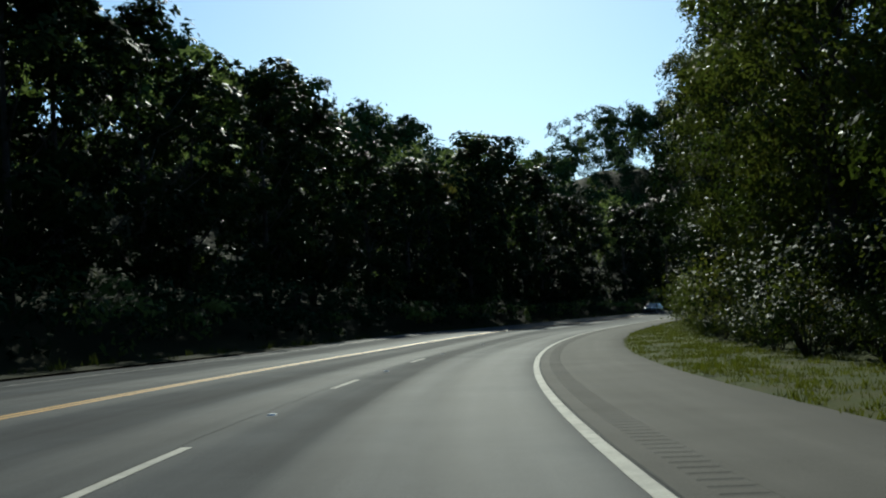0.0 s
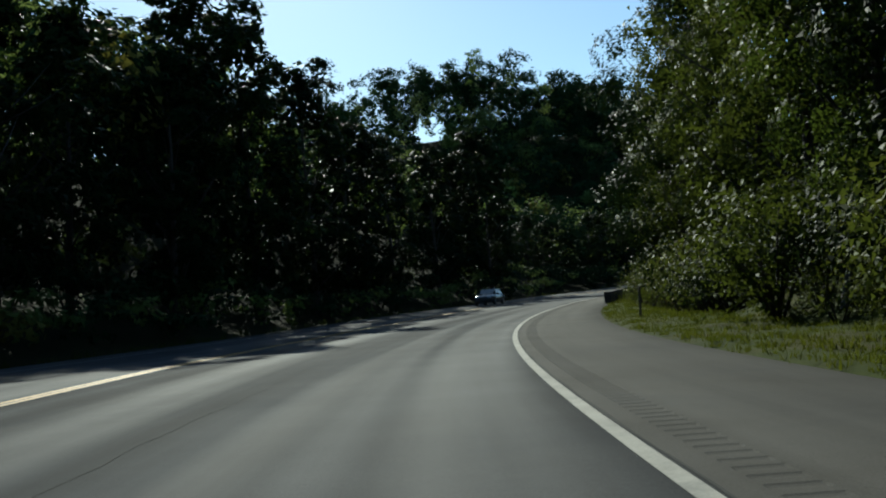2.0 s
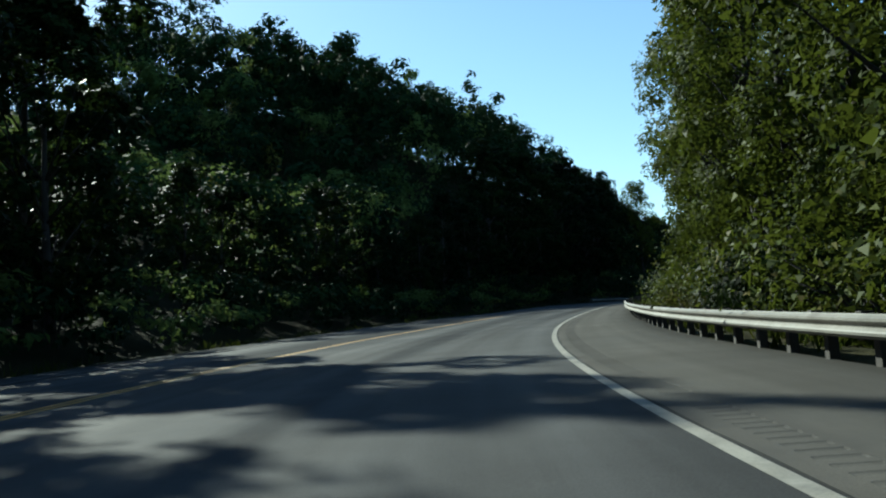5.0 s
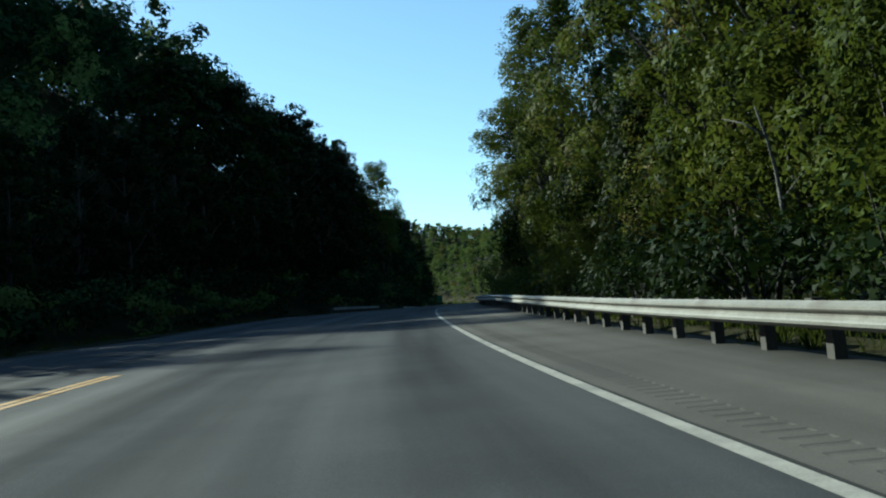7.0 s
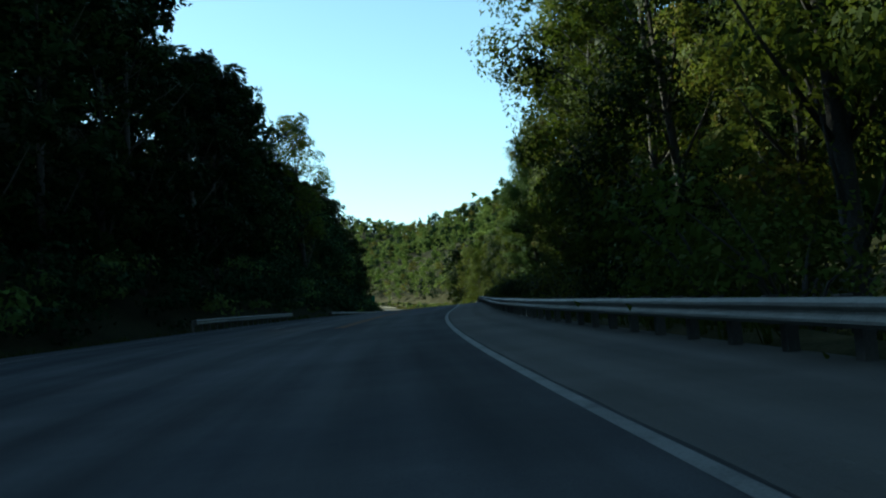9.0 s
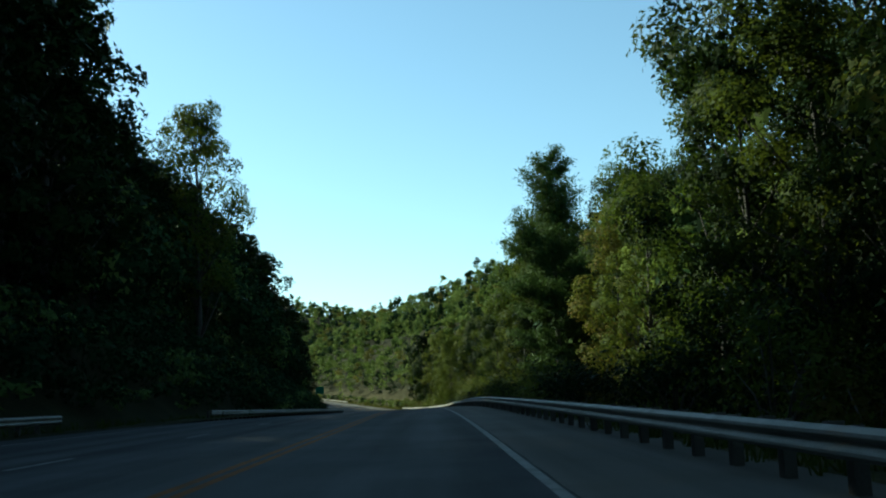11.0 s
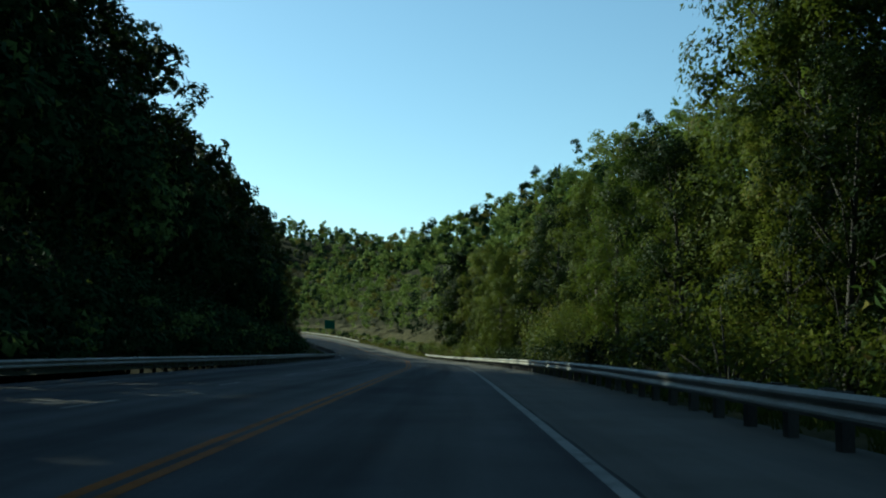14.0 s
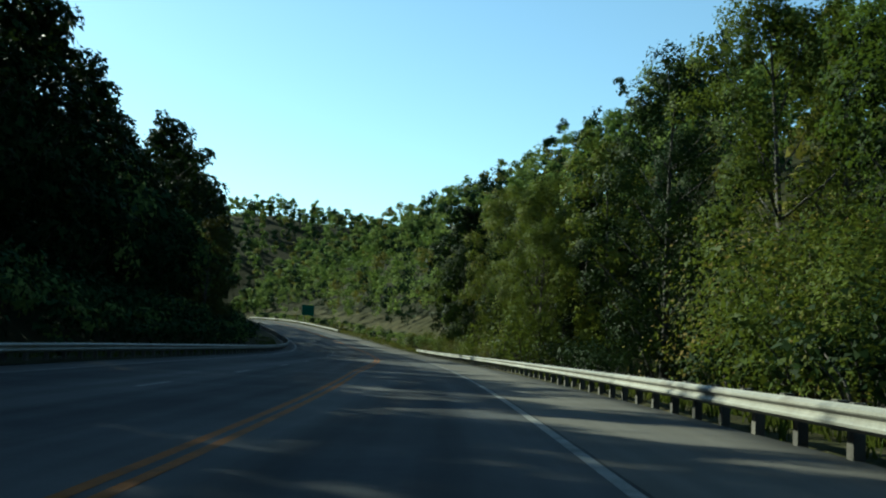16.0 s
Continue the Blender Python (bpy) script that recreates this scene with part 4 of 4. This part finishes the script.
def far_woods():
    """Crowns of the woods up the hillsides: uncountable, one mesh a leaf colour. Slopes turned away from the road are coarser."""
    r = np.random.default_rng(99)
    n = 62000
    x, y = r.uniform(-150, 950, n), r.uniform(-120, 1000, n)
    s, d = along(x, y)
    e = np.maximum(-d - 38, d - np.where(s > 850, 10, 24))
    open_left = (d < 0) & (s > 85) & (s < 410) & (e < np.where(s > 190, 140, 45))
    open_right = (d > 0) & (s > 480) & (e < np.where(s < 700, 95, 60))
    open_end = (s > 840) & (d > 0) & (e < 230)
    fine = open_left | open_right | open_end
    chance = np.where(open_left, np.where(e < 45, np.where(s < 250, 0.7, 0.8), 0.5), np.where(open_end, 0.5, 0.66))
    keep = (e > 0) & (e < 230) & (s > -80) & (s < 905) & (r.uniform(size=n) < np.where(fine, chance, np.where((d > 0) & (e < 130), 0.24, 0.10)))
    knob = ((x - 770) ** 2 + (y - 750) ** 2 < 240 ** 2) & (e > 0) & (s > 850)
    keep |= knob & (r.uniform(size=n) < 0.5)
    fine = fine | knob
    x, y, s, d, e, fine = x[keep], y[keep], s[keep], d[keep], e[keep], fine[keep]
    z = ground_z(x, y, s, d)
    hs = np.where((200 < s) & (s < 300) & (d < 0), r.uniform(10, 13, len(s)), r.uniform(13, 20, len(s)))
    hs = np.where((300 < s) & (s < 400) & (d < 0), r.uniform(15.5, 21, len(s)), np.where((s > 480) & (s < 800) & (d > 0), r.uniform(16, 21, len(s)) - 2.0 * ((s > 600) & (s < 690) & (d < 42)) + 2.0 * ((s > 580) & (s < 640) & (d > 42)), np.where(s > 850, hs * 0.66, hs)))
    hs = np.where((285 < s) & (s < 345) & (d < -88), hs + 5, hs)
    ws = np.array(woods_spots)
    wp = road(ws[:, 0], ws[:, 1])
    x, y, s, d = np.append(x, wp[:, 0]), np.append(y, wp[:, 1]), np.append(s, ws[:, 0]), np.append(d, ws[:, 1])
    z = np.append(z, ground_z(wp[:, 0], wp[:, 1], ws[:, 0], ws[:, 1]))
    fine = np.append(fine, np.where(ws[:, 1] < 0, ws[:, 0] < 640, ws[:, 0] > 470))
    e, hs = np.append(e, np.zeros(len(ws))), np.append(hs, ws[:, 2])
    sets = [([], [], [], []) for _ in LEAF_FARS]
    for i in range(len(x)):
        near = e[i] <= 0
        h = hs[i] * (1 if near else r.choice([0.7, 0.85, 1.0, 1.0, 1.15]))
        k, c, leaf = (110, 6, 0.36) if h <= 5 else (170, 10, 0.85) if near and d[i] > 0 and 120 < s[i] < 470 else (60, 6, 1.6) if not fine[i] else (300, 13, 0.55) if near else (240, 13, 0.85) if d[i] < 0 else (230, 9, 0.62) if s[i] < 700 else (170, 8, 0.75) if s[i] < 870 else (120, 9, 1.0)
        tall, mid = (0.55, 0.42) if h <= 5 else (0.52, 0.56) if near else (0.44, 0.66)
        rad = (r.uniform(2.0, 3.7) if d[i] > 0 and fine[i] and s[i] > 470 else r.uniform(3.2, 5.2)) * min(1.0, 0.45 + h / 20)
        tips = unit(r.normal(size=(c, 3)) + np.array([0, 0, 0.15])) * r.uniform(0.3, 0.75, c)[:, None]
        tips[0] = (0, 0, 0.5)
        turn = r.uniform(0, 6.28)
        for j in range(1, 4):      # a rounded top
            tips[j] = (0.4 * math.cos(turn + 2.1 * j), 0.4 * math.sin(turn + 2.1 * j), r.uniform(0.36, 0.48))
        which = r.integers(0, c, k)
        q = unit(r.normal(size=(k, 3))) * (r.uniform(0.12, 1.0, k) ** 0.4 * 0.36)[:, None]
        p = tips[which] * np.array([rad, rad, h * tall]) + q * np.array([rad, rad, min(rad, h * tall) * 0.85])
        # Left of the road mostly the darkest leaves: shade put in by colour.
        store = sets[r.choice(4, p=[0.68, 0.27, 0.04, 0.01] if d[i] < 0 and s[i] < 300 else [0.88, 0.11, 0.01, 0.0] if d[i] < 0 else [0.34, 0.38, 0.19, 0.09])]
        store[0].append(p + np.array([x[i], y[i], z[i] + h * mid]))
        store[1].append(np.full(k, leaf))
        store[2].append((2.6 * q + 0.6 * tips[which]) * np.array([1, 1, 0.9]))
        store[3].append(np.full(k, r.uniform(0.0, 0.9)))
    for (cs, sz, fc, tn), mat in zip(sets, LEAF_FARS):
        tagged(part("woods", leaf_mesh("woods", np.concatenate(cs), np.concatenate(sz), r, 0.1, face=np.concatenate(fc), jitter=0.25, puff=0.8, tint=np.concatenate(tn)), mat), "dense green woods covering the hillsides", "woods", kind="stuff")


far_woods()

# ---- grass ----


def blades(name, s0, s1, d0, d1, count, low, high, label, mat):
    """Grass and weeds, a tapered bent blade each, in tufts."""
    r = np.random.default_rng(int(s0) + count)
    tufts = count // 9
    ts, td = r.uniform(s0, s1, tufts), r.uniform(0, 1, tufts)
    s = np.repeat(ts, 9) + r.normal(size=tufts * 9) * 0.12
    a, b = (f(s) if callable(f) else np.full(len(s), float(f)) for f in (d0, d1))
    d = a + (b - a) * np.repeat(td, 9) + r.normal(size=tufts * 9) * 0.10
    p = road(s, d)
    p[:, 2] = ground_z(p[:, 0], p[:, 1], s, d) + 0.05 * bump_noise(p[:, 0], p[:, 1], 0.9) - 0.03
    n = len(s)
    h = np.repeat(r.uniform(low, high, tufts), 9) * r.uniform(0.6, 1.2, n)
    ang = r.uniform(0, 6.28, n)
    w = np.stack([np.cos(ang), np.sin(ang), np.zeros(n)], 1) * (0.012 + 0.03 * h)[:, None]
    bend = r.normal(size=(n, 3)) * 0.35 * h[:, None]
    bend[:, 2] = h
    v = np.stack([p - w, p + w, p + bend * 0.6 + w * 0.6, p + bend], 1)
    tagged(part(name, array_mesh(name, v.reshape(-1, 3), np.arange(4 * n).reshape(n, 4)), mat), label, "grass", kind="stuff")


blades("grass", -20, 128, lambda s: RIGHT_EDGE(s) + 0.12, 10.0, 80000, 0.06, 0.17, "green mown grass along the shoulder", GRASS_BLADE)
blades("weeds", 128, 600, lambda s: rail_r(s) + 0.55, lambda s: rail_r(s) + 3.4, 22000, 0.2, 0.65, "rough weeds behind the guardrail", WEED_BLADE)
blades("weeds", 600, 840, 3.9, 8.0, 9000, 0.3, 0.8, "rough sunlit weeds on the bank of the bend", WEED_BLADE)
blades("weeds", 0, 640, -15.6, -18.6, 12000, 0.15, 0.5, "rough dark weeds below the slope", WEED_BLADE)

# ---- small roadside things ----


def delineator(s, d):
    x, y, _ = road(s, d)
    z = float(ground_z(np.array([x]), np.array([y]), np.array([s]), np.array([d]))[0])
    t = thing("delineator_post", "thin dark marker post standing in the roadside grass", "marker post", m=Matrix.Translation((x, y, z)) @ Matrix.Rotation(-heading(s), 4, "Z") @ Matrix.Rotation(0.03, 4, "Y"))
    bm = bmesh.new()
    box(bm, (0.09, 0.03, 1.35), (0, 0, 0.52), 0.006)
    part("post", bm, POST_WOOD, t)
    bm = bmesh.new()
    box(bm, (0.075, 0.012, 0.16), (0, -0.024, 1.08), 0.004)
    part("reflector", bm, BLACK_PLATE, t, "dull dark reflector plate")


delineator(97.0, 4.6)


def road_stud(s, d):
    """A low raised marker with sloped sides and a pale reflector face."""
    x, y, z = road(s, d, 0.0)
    t = thing("road_stud", "small raised pale road stud between the lane dashes", "road stud", "road studs", m=Matrix.Translation((x, y, z)) @ Matrix.Rotation(-heading(s), 4, "Z"))
    bm = bmesh.new()
    low = [bm.verts.new((a * 0.06, b * 0.055, 0.0)) for a, b in ((-1, -1), (1, -1), (1, 1), (-1, 1))]
    top = [bm.verts.new((a * 0.045, b * 0.022, 0.022)) for a, b in ((-1, -1), (1, -1), (1, 1), (-1, 1))]
    for k in range(4):
        bm.faces.new((low[k], low[(k + 1) % 4], top[(k + 1) % 4], top[k]))
    bm.faces.new(top)
    bm.faces.new(low[::-1])
    part("body", bm, SIGN_WHITE, t)
    bm = bmesh.new()
    box(bm, (0.085, 0.004, 0.018), (0, -0.041, 0.0115), 0.001, Matrix.Rotation(-0.55, 4, "X"))
    part("reflector", bm, LAMP_GLASS, t, "clear reflector face")


for k in range(-1, 4):
    road_stud(13.8 + 12.5 * k, -3.9)


def spill(name, s, d, length, width, label, seed):
    """A thin ragged patch of tar on the asphalt."""
    r = random.Random(seed)
    bm = bmesh.new()
    n = 22
    ring = []
    for k in range(n):
        a = 2 * math.pi * k / n
        q = r.uniform(0.55, 1.1)
        ring.append(bm.verts.new(road(s + math.cos(a) * length / 2 * q, d + math.sin(a) * width / 2 * q, 0.005)))
    mid = bm.verts.new(road(s, d, 0.006))
    for k in range(n):
        f = bm.faces.new((mid, ring[(k + 1) % n], ring[k]))
    bmesh.ops.recalc_face_normals(bm, faces=bm.faces)
    tagged(part(name, bm, TAR), label, "tar patch", kind="structure")


spill("tar_patch", 378.0, 1.45, 0.7, 0.28, "small dark tar patch on the shoulder", 3)
spill("tar_patch", 377.0, 1.78, 0.8, 0.42, "small dark tar patch on the shoulder", 5)


def guide_sign(s, d):
    """A large plain green panel on two posts."""
    x, y, _ = road(s, d)
    z = float(ground_z(np.array([x]), np.array([y]), np.array([s]), np.array([d]))[0])
    t = thing("road_sign", "large green road sign on two steel posts beside the bend", "road sign", m=Matrix.Translation((x, y, z)) @ Matrix.Rotation(-heading(s) + 0.1, 4, "Z"))
    bm = bmesh.new()
    box(bm, (3.7, 0.05, 3.0), (0, 0, 4.0), 0.02)
    part("panel", bm, SIGN_GREEN, t)
    for px in (-1.2, 1.2):
        bm = bmesh.new()
        box(bm, (0.12, 0.12, 5.6), (px, 0.09, 2.5), 0.01)
        part("post", bm, STEEL, t)


guide_sign(750.0, 6.2)


def dead_trunk(s, d, height, lean, turn, label):
    x, y, _ = road(s, d)
    z = float(ground_z(np.array([x]), np.array([y]), np.array([s]), np.array([d]))[0])
    t = thing("dead_tree", label, "dead tree", m=Matrix.Translation((x, y, z - 0.2)) @ Matrix.Rotation(turn, 4, "Z"))
    r = random.Random(int(s))
    bm = bmesh.new()
    pts = [Vector((math.sin(lean) * height * f + 0.12 * math.sin(6 * f), 0.1 * math.sin(9 * f), math.cos(lean) * height * f)) for f in np.linspace(0, 1, 9)]
    tube(bm, pts, [0.11 * (1 - 0.8 * i / 8) for i in range(9)], 7)
    part("trunk", bm, PALE_BARK, t)
    for k in (4, 5, 6, 7):
        bm = bmesh.new()
        e = pts[k] + Vector((r.uniform(-1, 1), r.uniform(-1, 1), r.uniform(0.3, 1.1)))
        tube(bm, [pts[k], pts[k].lerp(e, 0.5) + Vector((0, 0, 0.1)), e], [0.035, 0.022, 0.006], 5)
        part("branch", bm, PALE_BARK, t)


dead_trunk(84.0, 8.3, 5.5, 0.45, 0.4, "pale bare leaning trunk among the roadside trees")
dead_trunk(208.0, 8.2, 9.0, -0.2, 0.9, "pale bare slender trunk behind the guardrail")
dead_trunk(222.0, 7.6, 6.0, 0.15, 2.0, "pale bare slender trunk behind the guardrail")

# ---- the car ----


def sedan(s, d):
    """A saloon facing down the road."""
    x, y, z = road(s, d, 0.0)
    car = thing("car", "dark grey saloon car with sky reflections in the far lane", "car", m=Matrix.Translation((x, y, z)) @ Matrix.Rotation(-heading(s) - math.pi / 2, 4, "Z") @ Matrix.Scale(1.06, 4))
    stations = [(-2.35, 0.66, 0.46, 0.74), (-2.26, 0.80, 0.30, 0.96), (-1.7, 0.88, 0.22, 1.0), (-0.9, 0.9, 0.2, 0.97), (0.0, 0.9, 0.2, 0.95), (0.8, 0.9, 0.2, 0.93), (1.2, 0.89, 0.22, 0.91), (1.9, 0.86, 0.24, 0.81), (2.24, 0.78, 0.28, 0.70), (2.35, 0.64, 0.36, 0.60)]
    bm = bmesh.new()
    rings = []
    for sx, hw, zl, zt in stations:
        half = [(0, zl), (hw * 0.86, zl), (hw * 0.97, zl + 0.1), (hw, (zl + zt) / 2), (hw * 0.96, zt - 0.1), (hw * 0.86, zt - 0.02), (hw * 0.5, zt + 0.015), (0, zt + 0.02)]
        ring = half + [(-a, b) for a, b in half[-2:0:-1]]
        rings.append([bm.verts.new((sx, a, b)) for a, b in ring])
    for r0, r1 in zip(rings, rings[1:]):
        for k in range(len(r0)):
            bm.faces.new((r0[k], r0[(k + 1) % len(r0)], r1[(k + 1) % len(r0)], r1[k])).smooth = True
    bm.faces.new(rings[-1])
    bm.faces.new(list(reversed(rings[0])))
    bmesh.ops.recalc_face_normals(bm, faces=bm.faces)
    part("body", bm, CAR_PAINT, car)
    zb, zr = 0.93, 1.40

    def panel(name, pts, mat):
        b2 = bmesh.new()
        vs = [b2.verts.new(p) for p in pts]
        f = b2.faces.new(vs)
        r = bmesh.ops.extrude_face_region(b2, geom=[f])
        f.normal_update()
        bmesh.ops.translate(b2, vec=-f.normal * 0.03, verts=[v for v in r["geom"] if isinstance(v, bmesh.types.BMVert)])
        bmesh.ops.recalc_face_normals(b2, faces=b2.faces)
        return part(name, b2, mat, car)

    panel("windscreen", [(1.10, -0.62, zb), (1.10, 0.62, zb), (0.24, 0.54, zr), (0.24, -0.54, zr)], CAR_GLASS)
    panel("rear_window", [(-1.70, 0.62, zb), (-1.70, -0.62, zb), (-1.10, -0.54, zr), (-1.10, 0.54, zr)], CAR_GLASS)
    for sg in (-1, 1):
        p = [(-1.45, 0.8 * sg, zb), (0.82, 0.8 * sg, zb), (0.10, 0.61 * sg, zr - 0.03), (-0.95, 0.61 * sg, zr - 0.03)]
        panel("side_window", p if sg < 0 else p[::-1], CAR_GLASS)
        for a, b in (((1.14, 0.71 * sg, zb - 0.02), (0.22, 0.57 * sg, zr)), ((-1.72, 0.71 * sg, zb - 0.02), (-1.05, 0.57 * sg, zr)), ((-0.25, 0.81 * sg, zb - 0.02), (-0.32, 0.615 * sg, zr))):
            b2 = bmesh.new()
            tube(b2, [a, b], [0.05, 0.045], 6)
            part("pillar", b2, CAR_PAINT, car)
        b2 = bmesh.new()
        box(b2, (0.1, 0.2, 0.13), (0.78, 0.97 * sg, 0.98), 0.03)
        part("wing_mirror", b2, CAR_PAINT, car)
        b2 = bmesh.new()
        box(b2, (0.16, 0.36, 0.14), (2.19, 0.56 * sg, 0.66), 0.035)
        part("headlight", b2, LAMP_GLASS, car, "clear headlight")
        b2 = bmesh.new()
        box(b2, (0.1, 0.3, 0.14), (-2.26, 0.56 * sg, 0.82), 0.03)
        part("tail_light", b2, DARK_TRIM, car)
        for wx in (-1.38, 1.42):
            w = part("wheel", _wheel(), RUBBER, car, "black tyre on a grey rim")
            w.matrix_basis = Matrix.Translation((wx, 0.8 * sg, 0.32))
            r = part("rim", _rim(), STEEL, w)
            r.matrix_basis = Matrix.Translation((0, 0.085 * sg, 0))
    b2 = bmesh.new()
    box(b2, (1.42, 1.2, 0.05), (-0.42, 0, 1.405), 0.024)
    part("roof", b2, CAR_PAINT, car)
    b2 = bmesh.new()
    box(b2, (0.08, 0.74, 0.13), (2.31, 0, 0.56), 0.02)
    part("grille", b2, DARK_TRIM, car, "dark grille")
    b2 = bmesh.new()
    box(b2, (0.08, 1.3, 0.12), (2.29, 0, 0.38), 0.03)
    part("air_intake", b2, DARK_TRIM, car)


def _wheel():
    b2 = bmesh.new()
    bmesh.ops.create_cone(b2, cap_ends=True, segments=24, radius1=0.32, radius2=0.32, depth=0.2, matrix=Matrix.Rotation(math.pi / 2, 4, "X"))
    bmesh.ops.bevel(b2, geom=[e for e in b2.edges if len(e.link_faces) == 2 and any(len(f.verts) > 4 for f in e.link_faces)], offset=0.03, segments=2, affect="EDGES")
    return b2


def _rim():
    b2 = bmesh.new()
    bmesh.ops.create_cone(b2, cap_ends=True, segments=20, radius1=0.2, radius2=0.2, depth=0.06, matrix=Matrix.Rotation(math.pi / 2, 4, "X"))
    bmesh.ops.bevel(b2, geom=list(b2.edges), offset=0.008, segments=1, affect="EDGES")
    return b2


sedan(152.5, -10.7)
